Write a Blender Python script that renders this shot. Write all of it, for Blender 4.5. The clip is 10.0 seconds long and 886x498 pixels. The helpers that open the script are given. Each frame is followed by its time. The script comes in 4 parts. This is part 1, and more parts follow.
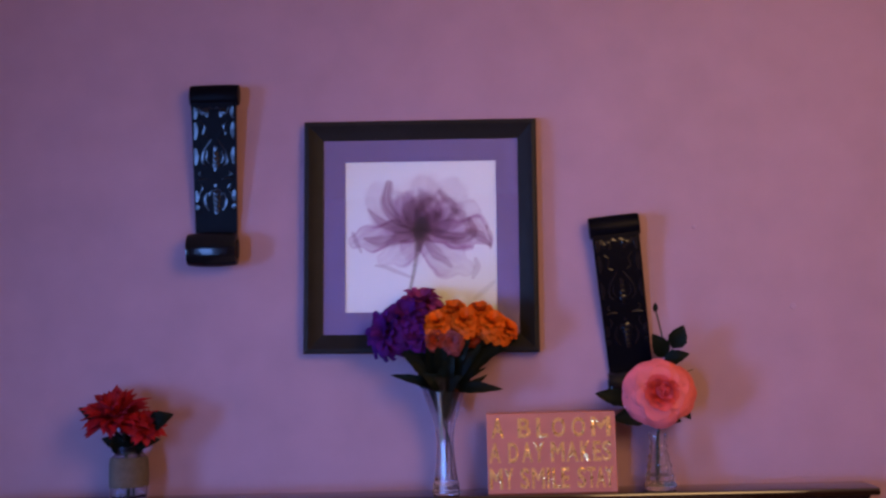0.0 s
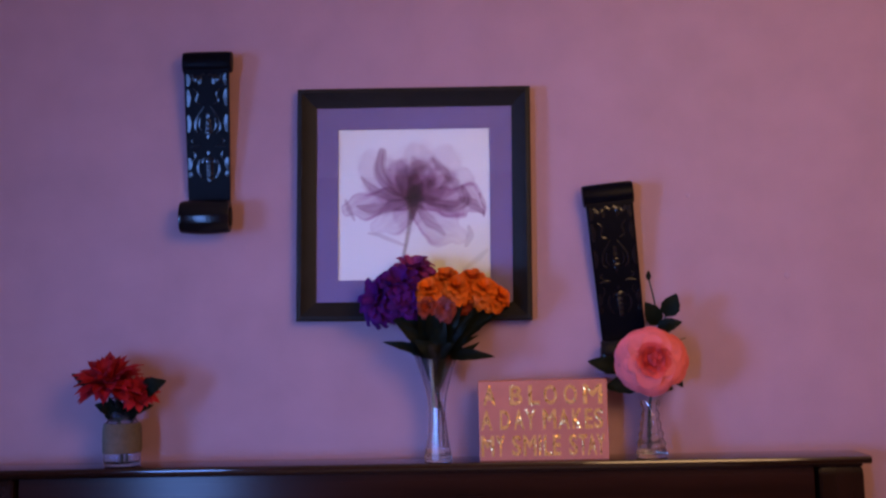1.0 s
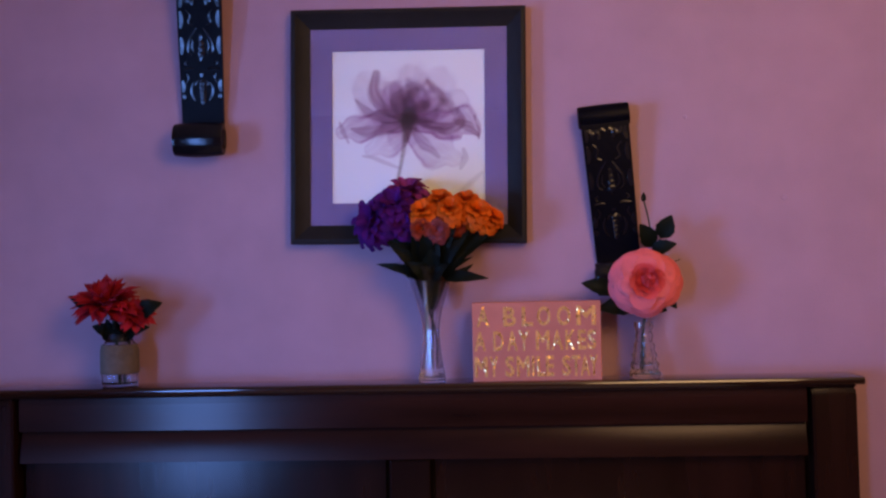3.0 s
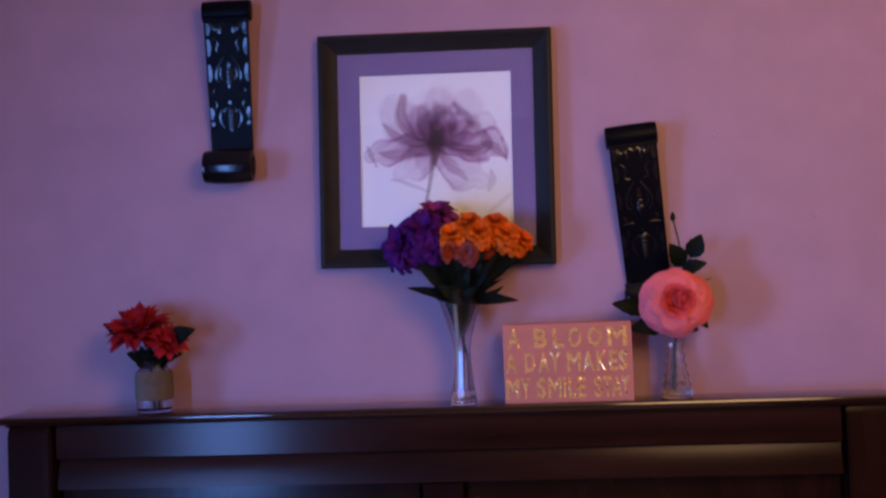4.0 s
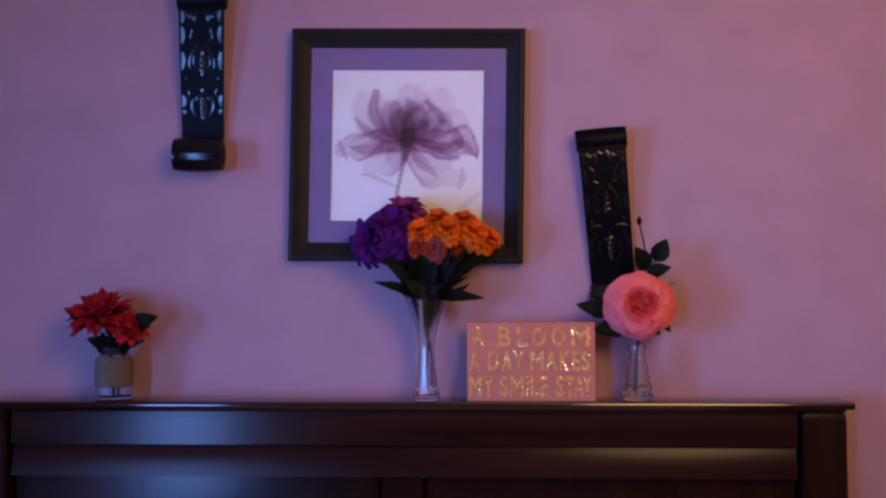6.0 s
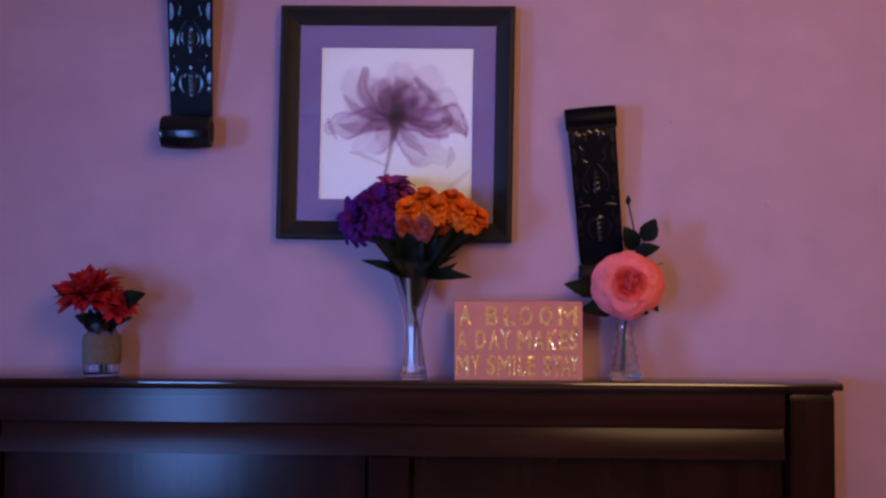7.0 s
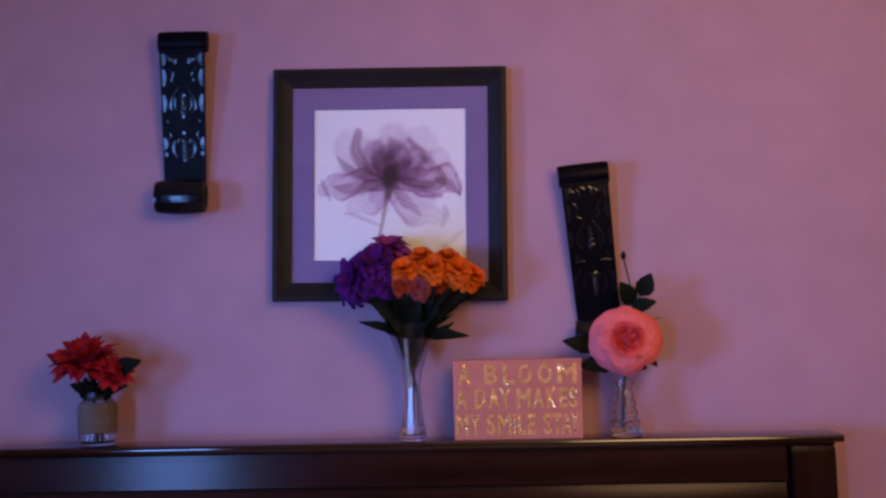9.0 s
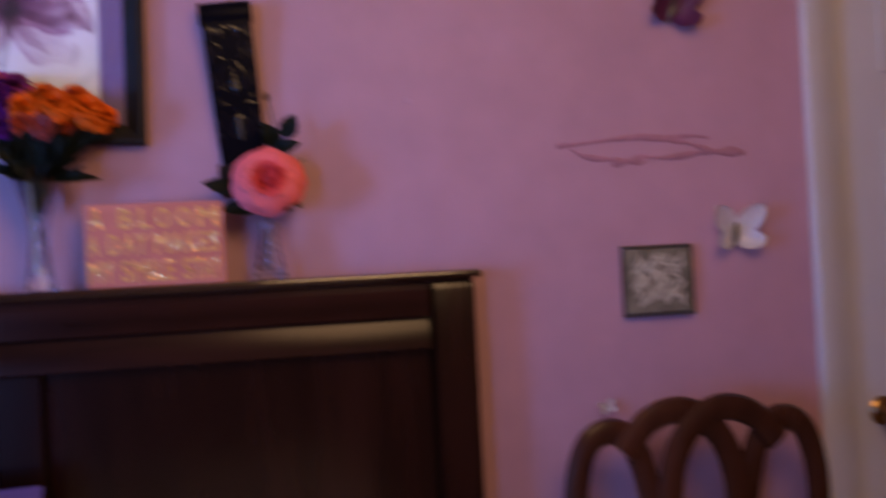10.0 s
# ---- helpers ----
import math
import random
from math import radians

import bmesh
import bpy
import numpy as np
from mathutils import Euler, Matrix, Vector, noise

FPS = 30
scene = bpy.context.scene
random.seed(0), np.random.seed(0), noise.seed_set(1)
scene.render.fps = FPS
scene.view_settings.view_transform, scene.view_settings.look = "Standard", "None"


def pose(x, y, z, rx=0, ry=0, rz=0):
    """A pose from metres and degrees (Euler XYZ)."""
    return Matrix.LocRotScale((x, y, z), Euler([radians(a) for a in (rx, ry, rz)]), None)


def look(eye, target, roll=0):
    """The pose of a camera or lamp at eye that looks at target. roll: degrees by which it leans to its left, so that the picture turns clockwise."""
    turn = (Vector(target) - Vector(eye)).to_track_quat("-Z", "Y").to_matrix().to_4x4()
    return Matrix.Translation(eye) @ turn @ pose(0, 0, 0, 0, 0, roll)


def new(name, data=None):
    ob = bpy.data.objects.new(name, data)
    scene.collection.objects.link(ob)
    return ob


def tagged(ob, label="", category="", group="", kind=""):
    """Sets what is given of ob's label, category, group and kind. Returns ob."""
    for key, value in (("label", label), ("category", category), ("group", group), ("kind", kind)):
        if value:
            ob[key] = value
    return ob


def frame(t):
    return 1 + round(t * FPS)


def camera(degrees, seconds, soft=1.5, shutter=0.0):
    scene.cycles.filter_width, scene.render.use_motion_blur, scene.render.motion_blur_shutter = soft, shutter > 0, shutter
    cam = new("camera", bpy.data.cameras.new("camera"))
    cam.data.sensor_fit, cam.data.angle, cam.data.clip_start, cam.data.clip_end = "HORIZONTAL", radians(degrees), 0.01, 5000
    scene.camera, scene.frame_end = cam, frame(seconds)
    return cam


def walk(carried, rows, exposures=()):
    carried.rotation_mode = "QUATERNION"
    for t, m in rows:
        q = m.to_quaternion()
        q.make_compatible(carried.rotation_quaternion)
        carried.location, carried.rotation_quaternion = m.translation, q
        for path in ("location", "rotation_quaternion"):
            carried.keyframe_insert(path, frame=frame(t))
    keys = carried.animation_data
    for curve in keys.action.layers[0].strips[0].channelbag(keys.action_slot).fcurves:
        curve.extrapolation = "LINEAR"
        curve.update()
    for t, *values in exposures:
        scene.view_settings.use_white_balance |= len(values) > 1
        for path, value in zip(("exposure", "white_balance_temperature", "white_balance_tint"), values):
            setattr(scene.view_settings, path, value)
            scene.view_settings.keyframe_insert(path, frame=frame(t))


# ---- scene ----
cam = camera(48.0, 10.0, soft=2.4, shutter=0.5)
PATH = [
    (0, (-0.007, -1.866, 1.507), (-0.084, 0.122, 1.71), -1.5),
    (0.2, (-0.0055, -1.8659, 1.5063), (-0.0633, 0.1225, 1.7139), -1.36),
    (0.5, (0.001, -1.865, 1.502), (-0.059, 0.125, 1.694), -1.2),
    (0.7, (0.0096, -1.8621, 1.4952), (-0.0634, 0.1287, 1.6723), -1.23),
    (1, (0.018, -1.858, 1.481), (-0.074, 0.133, 1.648), -1.3),
    (1.3, (0.0102, -1.858, 1.4653), (-0.0777, 0.1357, 1.5966), -1.16),
    (1.5, (0.006, -1.858, 1.454), (-0.078, 0.136, 1.573), -1.1),
    (1.7, (0.0084, -1.8563, 1.4423), (-0.0762, 0.1388, 1.5532), -1.17),
    (2, (0.018, -1.852, 1.433), (-0.061, 0.145, 1.509), -1.3),
    (2.2, (0.0258, -1.8506, 1.433), (-0.0538, 0.1469, 1.4933), -1.3),
    (3.3, (0.0598, -1.848, 1.4421), (-0.08, 0.1463, 1.4997), -1.47),
    (3.5, (0.061, -1.848, 1.447), (-0.086, 0.147, 1.476), -1.7),
    (3.7, (0.0566, -1.8499, 1.4589), (-0.1038, 0.1434, 1.4893), -1.98),
    (4, (0.041, -1.857, 1.475), (-0.126, 0.135, 1.54), -2.2),
    (4.2, (0.0315, -1.8617, 1.4746), (-0.1289, 0.1294, 1.5743), -2.11),
    (4.5, (0.025, -1.865, 1.472), (-0.12, 0.126, 1.591), -1.9),
    (4.8, (0.0444, -1.8611, 1.4672), (-0.101, 0.13, 1.5876), -1.62),
    (5, (0.055, -1.859, 1.464), (-0.097, 0.132, 1.577), -1.4),
    (5.2, (0.0473, -1.8601, 1.4616), (-0.0899, 0.1323, 1.5698), -1.06),
    (5.5, (0.033, -1.862, 1.458), (-0.082, 0.131, 1.569), -0.5),
    (5.7, (0.0334, -1.8618, 1.4544), (-0.0669, 0.1331, 1.5551), -0.36),
    (6.8, (0.0564, -1.8551, 1.432), (-0.0427, 0.1412, 1.5031), 0.03),
    (7, (0.066, -1.853, 1.431), (-0.04, 0.143, 1.493), 0.1),
    (7.3, (0.0815, -1.8499, 1.4315), (-0.0434, 0.1459, 1.466), 0.38),
    (7.5, (0.086, -1.849, 1.432), (-0.033, 0.147, 1.456), 0.5),
    (7.7, (0.0779, -1.8511, 1.4329), (-0.0374, 0.1453, 1.4667), 0.42),
    (8, (0.063, -1.855, 1.44), (-0.052, 0.141, 1.504), 0.1),
    (8.3, (0.0714, -1.8518, 1.4564), (-0.0503, 0.1439, 1.5051), -0.39),
    (8.5, (0.076, -1.85, 1.462), (-0.052, 0.144, 1.538), -0.7),
    (8.8, (0.0585, -1.8539, 1.4611), (-0.0483, 0.1395, 1.5829), -1.04),
    (9, (0.049, -1.856, 1.458), (-0.029, 0.137, 1.609), -1.3),
    (9.3, (0.0531, -1.8482, 1.433), (0.0125, 0.1462, 1.5775), -1.82),
    (9.5, (0.068, -1.844, 1.389), (0.057, 0.152, 1.523), -2.4),
    (9.6, (0.093, -1.844, 1.358), (0.154, 0.151, 1.474), -1.9),
    (9.7, (0.138, -1.839, 1.328), (0.295, 0.153, 1.411), -1.8),
    (9.8, (0.174, -1.828, 1.3), (0.438, 0.153, 1.361), -3.0),
    (9.9, (0.199, -1.822, 1.277), (0.547, 0.147, 1.328), -3.5),
    (10, (0.224, -1.822, 1.265), (0.647, 0.133, 1.295), -2.9),
]
walk(cam, [(t, look(eye, target, roll)) for t, eye, target, roll in PATH])

# ---------- world and light ----------
world = bpy.data.worlds.new("world")
scene.world = world
world.use_nodes = True
wn = world.node_tree
sky = wn.nodes.new("ShaderNodeTexSky")
sky.sky_type = "NISHITA"
sky.sun_disc = False
sky.sun_elevation, sky.sun_rotation = radians(-4), radians(60)
wn.nodes["Background"].inputs["Strength"].default_value = 0.06
wn.links.new(sky.outputs["Color"], wn.nodes["Background"].inputs["Color"])

SKYBLUE = (0.165, 0.345, 1.0)
LAMPWARM = (1.0, 0.59, 0.295)
scene.view_settings.exposure = 0.0


def window_light(name, m, w, h, watts, spread):
    data = bpy.data.lights.new(name, "AREA")
    data.spread = radians(spread)
    data.shape, data.size, data.size_y = "RECTANGLE", w, h
    data.energy, data.color = watts, SKYBLUE
    ob = new(name, data)
    ob.matrix_basis = m
    return ob


# dusk light from a window in the side wall and a tall narrow one behind the camera
window_light("window_light_side", look((-3.02, -2.35, 1.30), (0.27, 0, 1.45)), 0.75, 1.10, 4.1, 36)
window_light("window_light_back", look((-1.80, -4.18, 1.15), (-0.18, 0, 1.25)), 0.46, 2.0, 5.9, 56)
lamp = bpy.data.lights.new("lamp_bulb", "POINT")
lamp.energy, lamp.color, lamp.shadow_soft_size = 36.5, LAMPWARM, 0.36
new("lamp_bulb", lamp).location = (0.67, -1.52, 2.04)

# ---------- helpers ----------


def pbr(name, col, rough=0.5, metal=0.0, var=0.12, scale=12.0, bump=0.15, bscale=90.0, stretch=(1, 1, 1), coat=0.0, island=0.0, dist=0.002, spec=0.5):
    m = bpy.data.materials.new(name)
    m.use_nodes = True
    nt = m.node_tree
    p = nt.nodes["Principled BSDF"]
    p.inputs["Roughness"].default_value, p.inputs["Metallic"].default_value = rough, metal
    p.inputs["Coat Weight"].default_value, p.inputs["Coat Roughness"].default_value = coat, 0.2
    p.inputs["Specular IOR Level"].default_value = spec
    tc, mp = nt.nodes.new("ShaderNodeTexCoord"), nt.nodes.new("ShaderNodeMapping")
    mp.inputs["Scale"].default_value = stretch
    nt.links.new(tc.outputs["Object"], mp.inputs["Vector"])

    def noise_node(sc, detail=4):
        n = nt.nodes.new("ShaderNodeTexNoise")
        n.inputs["Scale"].default_value, n.inputs["Detail"].default_value = sc, detail
        nt.links.new(mp.outputs["Vector"], n.inputs["Vector"])
        return n

    grain, cloud = noise_node(scale), noise_node(scale * 0.17, 2)
    add = nt.nodes.new("ShaderNodeMath")
    add.operation = "ADD"
    nt.links.new(grain.outputs["Fac"], add.inputs[0])
    nt.links.new(cloud.outputs["Fac"], add.inputs[1])
    last = add
    if island:
        g, mul, a2 = nt.nodes.new("ShaderNodeNewGeometry"), nt.nodes.new("ShaderNodeMath"), nt.nodes.new("ShaderNodeMath")
        info = nt.nodes.new("ShaderNodeObjectInfo")
        a3 = nt.nodes.new("ShaderNodeMath")
        a3.operation = "ADD"
        nt.links.new(g.outputs["Random Per Island"], a3.inputs[0])
        nt.links.new(info.outputs["Random"], a3.inputs[1])
        mul.operation, mul.inputs[1].default_value = "MULTIPLY_ADD", island
        mul.inputs[2].default_value = -island
        nt.links.new(a3.outputs[0], mul.inputs[0])
        a2.operation = "ADD"
        nt.links.new(add.outputs[0], a2.inputs[0])
        nt.links.new(mul.outputs[0], a2.inputs[1])
        last = a2
    ramp = nt.nodes.new("ShaderNodeMapRange")
    ramp.inputs["From Min"].default_value, ramp.inputs["From Max"].default_value = 0.6, 1.4
    nt.links.new(last.outputs[0], ramp.inputs["Value"])
    mix = nt.nodes.new("ShaderNodeMix")
    mix.data_type = "RGBA"
    mix.inputs["A"].default_value = (*[max(0.0, c * (1 - var)) for c in col], 1)
    mix.inputs["B"].default_value = (*[min(1.0, c * (1 + var)) for c in col], 1)
    nt.links.new(ramp.outputs[0], mix.inputs["Factor"])
    nt.links.new(mix.outputs["Result"], p.inputs["Base Color"])
    rr = nt.nodes.new("ShaderNodeMapRange")
    rr.inputs["To Min"].default_value, rr.inputs["To Max"].default_value = max(0.02, rough * 0.85), min(1, rough * 1.15)
    nt.links.new(cloud.outputs["Fac"], rr.inputs["Value"])
    nt.links.new(rr.outputs[0], p.inputs["Roughness"])
    if bump:
        b, n = nt.nodes.new("ShaderNodeBump"), noise_node(bscale, 3)
        b.inputs["Strength"].default_value, b.inputs["Distance"].default_value = bump, dist
        nt.links.new(n.outputs["Fac"], b.inputs["Height"])
        nt.links.new(b.outputs["Normal"], p.inputs["Normal"])
    return m


def glass(name, col=(1, 1, 1), rough=0.02, bump=0.0, bscale=60, thin=0.0):
    m = bpy.data.materials.new(name)
    m.use_nodes = True
    p = m.node_tree.nodes["Principled BSDF"]
    p.inputs["Base Color"].default_value = (*col, 1)
    p.inputs["Transmission Weight"].default_value, p.inputs["Roughness"].default_value, p.inputs["IOR"].default_value = 1, rough, 1.45
    if thin:
        nt = m.node_tree
        tr, mx = nt.nodes.new("ShaderNodeBsdfTransparent"), nt.nodes.new("ShaderNodeMixShader")
        mx.inputs["Fac"].default_value = thin
        nt.links.new(p.outputs[0], mx.inputs[1])
        nt.links.new(tr.outputs[0], mx.inputs[2])
        nt.links.new(mx.outputs[0], nt.nodes["Material Output"].inputs["Surface"])
    if bump:
        nt = m.node_tree
        v, b = nt.nodes.new("ShaderNodeTexVoronoi"), nt.nodes.new("ShaderNodeBump")
        v.inputs["Scale"].default_value = bscale
        b.inputs["Strength"].default_value, b.inputs["Distance"].default_value = bump, 0.003
        nt.links.new(v.outputs["Distance"], b.inputs["Height"])
        nt.links.new(b.outputs["Normal"], p.inputs["Normal"])
    return m


def mesh_of(name, bm, material, smooth=True):
    me = bpy.data.meshes.new(name)
    bmesh.ops.recalc_face_normals(bm, faces=bm.faces[:])
    bm.to_mesh(me)
    bm.free()
    round_faces = [smooth and not f.use_smooth for f in me.polygons]
    if smooth:
        me.set_sharp_from_angle(angle=radians(35))
    me.polygons.foreach_set("use_smooth", round_faces)
    me.materials.append(material)
    return me


def thing(name, label, category, loc=(0, 0, 0), group="", kind=""):
    e = new(name)
    e.location = loc
    e.empty_display_size = 0.05
    return tagged(e, label, category, group, kind)


def under(ob, parent):
    ob.parent = parent
    if parent.type == "EMPTY":
        ob.matrix_parent_inverse = Matrix.Translation(-parent.location)
    return ob


def part(name, bm, material, parent, label="", smooth=True):
    """One mesh part, built in world coordinates, under a thing or a part."""
    ob = under(new(name, mesh_of(name, bm, material, smooth)), parent)
    return tagged(ob, label)


def solid(name, bm, material, label, category, kind="", group="", smooth=True):
    return tagged(new(name, mesh_of(name, bm, material, smooth)), label, category, group, kind)


def box(x0, x1, y0, y1, z0, z1, bevel=0.0, bm=None, seg=2):
    out = bmesh.new() if bm is None else bm
    tmp = bmesh.new()
    bmesh.ops.create_cube(tmp, size=1)
    for v in tmp.verts:
        v.co = ((x0 + x1) / 2 + v.co.x * (x1 - x0), (y0 + y1) / 2 + v.co.y * (y1 - y0), (z0 + z1) / 2 + v.co.z * (z1 - z0))
    if bevel:
        bmesh.ops.bevel(tmp, geom=tmp.edges[:], offset=bevel, segments=seg, profile=0.6, affect="EDGES")
    for f in tmp.faces:
        f.smooth = True  # marks a flat-sided block, which stays flat
    me = bpy.data.meshes.new("tmp")
    tmp.to_mesh(me)
    tmp.free()
    out.from_mesh(me)
    bpy.data.meshes.remove(me)
    return out


def prism(profile, x0, x1, axis="x", bm=None):
    """A closed (y, z) outline drawn along x, or an (x, z) outline along y."""
    bm = bm or bmesh.new()
    at = (lambda a, p: (a, p[0], p[1])) if axis == "x" else (lambda a, p: (p[0], a, p[1]))
    a = [bm.verts.new(at(x0, p)) for p in profile]
    b = [bm.verts.new(at(x1, p)) for p in profile]
    n = len(profile)
    for i in range(n):
        bm.faces.new((a[i], a[(i + 1) % n], b[(i + 1) % n], b[i]))
    bm.faces.new(a)
    bm.faces.new(b[::-1])
    return bm


def lathe(profile, cx, cy, n=32, bm=None, lobes=0, depth=0.0):
    """A turned form from (radius, z) points, with optional flutes."""
    bm = bm or bmesh.new()
    rings = []
    for r, z in profile:
        ring = []
        for i in range(n):
            a = 2 * math.pi * i / n
            q = r * (1 + depth * math.cos(lobes * a)) if lobes else r
            ring.append(bm.verts.new((cx + q * math.cos(a), cy + q * math.sin(a), z)))
        rings.append(ring)
    for r0, r1 in zip(rings, rings[1:]):
        for i in range(n):
            bm.faces.new((r0[i], r0[(i + 1) % n], r1[(i + 1) % n], r1[i]))
    bm.faces.new(rings[0][::-1])
    bm.faces.new(rings[-1])
    return bm


def smooth_line(pts, steps=8):
    pts = [Vector(p) for p in pts]
    out = []
    ext = [pts[0] * 2 - pts[1], *pts, pts[-1] * 2 - pts[-2]]
    for i in range(1, len(ext) - 2):
        p0, p1, p2, p3 = ext[i - 1:i + 3]
        for k in range(steps):
            t = k / steps
            out.append(0.5 * (2 * p1 + (p2 - p0) * t + (2 * p0 - 5 * p1 + 4 * p2 - p3) * t * t + (3 * p1 - p0 - 3 * p2 + p3) * t ** 3))
    out.append(pts[-1])
    return out


def tube(pts, radius, n=8, bm=None, steps=8, flat=1.0):
    """A round or flattened rod along a smooth line; radius may be a function of 0..1."""
    bm = bm or bmesh.new()
    line = smooth_line(pts, steps)
    rad = radius if callable(radius) else (lambda t: radius)
    rings, side = [], None
    for i, p in enumerate(line):
        d = (line[min(i + 1, len(line) - 1)] - line[max(i - 1, 0)]).normalized()
        ref = Vector((0, 1, 0)) if abs(d.y) < 0.9 else Vector((1, 0, 0))
        side = d.cross(ref).normalized()
        other = side.cross(d).normalized()
        r = rad(i / (len(line) - 1))
        rings.append([bm.verts.new(p + side * r * math.cos(2 * math.pi * k / n) + other * r * flat * math.sin(2 * math.pi * k / n)) for k in range(n)])
    for r0, r1 in zip(rings, rings[1:]):
        for i in range(n):
            bm.faces.new((r0[i], r0[(i + 1) % n], r1[(i + 1) % n], r1[i]))
    bm.faces.new(rings[0][::-1])
    bm.faces.new(rings[-1])
    return bm


def ribbon(pts, half, thick, steps=6):
    """A flat raised strip that lies in a plane facing -y, of varying half width."""
    b, prev = bmesh.new(), None
    line = smooth_line(pts, steps)
    n = len(line)
    for i, p in enumerate(line):
        d = line[min(i + 1, n - 1)] - line[max(i - 1, 0)]
        side = Vector((-d.z, 0, d.x)).normalized() * half(i / (n - 1))
        up = Vector((0, -thick, 0))
        row = [b.verts.new(q) for q in (p - side, p + side, p + side * 0.86 + up, p - side * 0.86 + up)]
        if prev:
            for k in range(4):
                b.faces.new((prev[k], prev[(k + 1) % 4], row[(k + 1) % 4], row[k]))
        else:
            b.faces.new(row)
        prev = row
    b.faces.new(prev[::-1])
    return b


# ---------- materials ----------
M_WALL = pbr("mauve_wall_paint", (0.465, 0.272, 0.345), rough=0.6, var=0.11, scale=11, bump=0.25, bscale=260, dist=0.001)
M_WHITE = pbr("white_gloss_paint", (0.56, 0.56, 0.58), rough=0.4, var=0.05, scale=9, bump=0.1, bscale=120)
M_CEIL = pbr("ceiling_paint", (0.75, 0.74, 0.72), rough=0.9, var=0.04, bump=0.3, bscale=150)
M_FLOOR = pbr("carpet", (0.17, 0.13, 0.12), rough=1.0, var=0.2, scale=40, bump=0.6, bscale=300)
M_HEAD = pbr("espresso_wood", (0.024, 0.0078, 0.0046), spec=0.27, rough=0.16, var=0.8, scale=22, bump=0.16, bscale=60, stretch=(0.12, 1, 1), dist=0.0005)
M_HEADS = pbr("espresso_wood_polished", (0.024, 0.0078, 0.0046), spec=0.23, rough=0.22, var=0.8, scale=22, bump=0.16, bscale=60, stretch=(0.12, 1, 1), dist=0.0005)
# upright grain; same espresso wood, shade on posts and panels put into its colour
M_HEADV = pbr("espresso_wood_upright_shaded", (0.016, 0.0052, 0.0032), spec=0.32, rough=0.17, var=0.8, scale=22, bump=0.16, bscale=60, stretch=(1, 1, 0.12), dist=0.0005)
M_CHAIR = pbr("walnut_varnish", (0.048, 0.016, 0.009), spec=0.45, rough=0.28, var=0.5, scale=20, bump=0.1, bscale=60, stretch=(1, 1, 0.25), coat=0.05)
M_SEAT = pbr("seat_cloth", (0.30, 0.20, 0.17), rough=0.9, var=0.2, scale=60, bump=0.4, bscale=300)
M_FRAME = pbr("black_frame_wood", (0.019, 0.0172, 0.0165), spec=0.16, rough=0.5, var=0.3, scale=18, bump=0.15, bscale=50, stretch=(1, 1, 1))
M_MAT = pbr("violet_mat_board", (0.118, 0.088, 0.205), rough=0.85, var=0.06, scale=30, bump=0.1, bscale=400)
M_PAPER = pbr("print_paper", (0.78, 0.74, 0.80), rough=0.8, var=0.03, scale=14, bump=0.05, bscale=500)
M_BLACK = pbr("black_matte_metal", (0.003, 0.003, 0.006), spec=0.05, rough=0.32, var=0.3, scale=20, bump=0.5, bscale=110, dist=0.001)
M_LACQUER = pbr("black_lacquer", (0.006, 0.006, 0.008), rough=0.13, spec=0.36, var=0.3, scale=20, bump=0.1, bscale=50)
M_PINK = pbr("pink_painted_wood", (0.62, 0.205, 0.14), rough=0.55, var=0.12, scale=30, bump=0.2, bscale=90)
M_GOLD = pbr("gold_glitter", (0.85, 0.42, 0.12), rough=0.45, metal=0.1, var=0.3, scale=500, bump=0.5, bscale=900, dist=0.001)
M_FLAKE = pbr("gold_flake", (0.95, 0.60, 0.22), rough=0.22, metal=1.0, var=0.2, scale=500, bump=0)
M_STEM = pbr("stem_green", (0.016, 0.028, 0.014), rough=0.6, var=0.25, scale=40)
M_LEAF = pbr("leaf_green", (0.010, 0.0165, 0.010), spec=0.16, rough=0.5, var=0.35, scale=40, bump=0.3, bscale=120, island=0.5)
M_RED = pbr("scarlet_petal", (0.39, 0.012, 0.024), rough=0.6, var=0.35, scale=50, bump=0.2, bscale=200, island=0.5, spec=0.2)
M_CORAL = pbr("coral_petal", (0.86, 0.16, 0.165), rough=0.6, var=0.2, scale=30, bump=0.2, bscale=200, island=0.25, spec=0.3)
M_CORALIN = pbr("coral_heart_petal", (0.80, 0.085, 0.085), rough=0.6, var=0.25, scale=30, bump=0.2, bscale=200, island=0.35, spec=0.3)
M_DUSTY = pbr("dusty_pink_petal", (0.28, 0.055, 0.060), rough=0.6, var=0.4, scale=50, bump=0.2, bscale=200, island=0.6, spec=0.2)
M_PURPLE = pbr("purple_petal", (0.085, 0.007, 0.125), rough=0.8, var=0.4, scale=50, bump=0.2, bscale=200, island=0.5, spec=0.12)
M_MAGENTA = pbr("plum_petal", (0.25, 0.030, 0.15), rough=0.65, var=0.4, scale=50, bump=0.2, bscale=200, island=0.5, spec=0.15)
M_ORANGE = pbr("orange_petal", (0.82, 0.13, 0.004), rough=0.6, var=0.3, scale=50, bump=0.2, bscale=200, island=0.5, spec=0.2)
M_RUST = pbr("rust_petal", (0.32, 0.036, 0.012), rough=0.6, var=0.3, scale=50, bump=0.2, bscale=200, island=0.5, spec=0.2)
M_BURLAP = pbr("burlap", (0.145, 0.112, 0.085), rough=0.95, var=0.25, scale=120, bump=0.8, bscale=500)
M_GLASS = glass("clear_glass", (0.96, 0.97, 1.0), thin=0.2)
M_CUT = glass("cut_glass", (0.96, 0.97, 1.0), 0.01, thin=0.1)
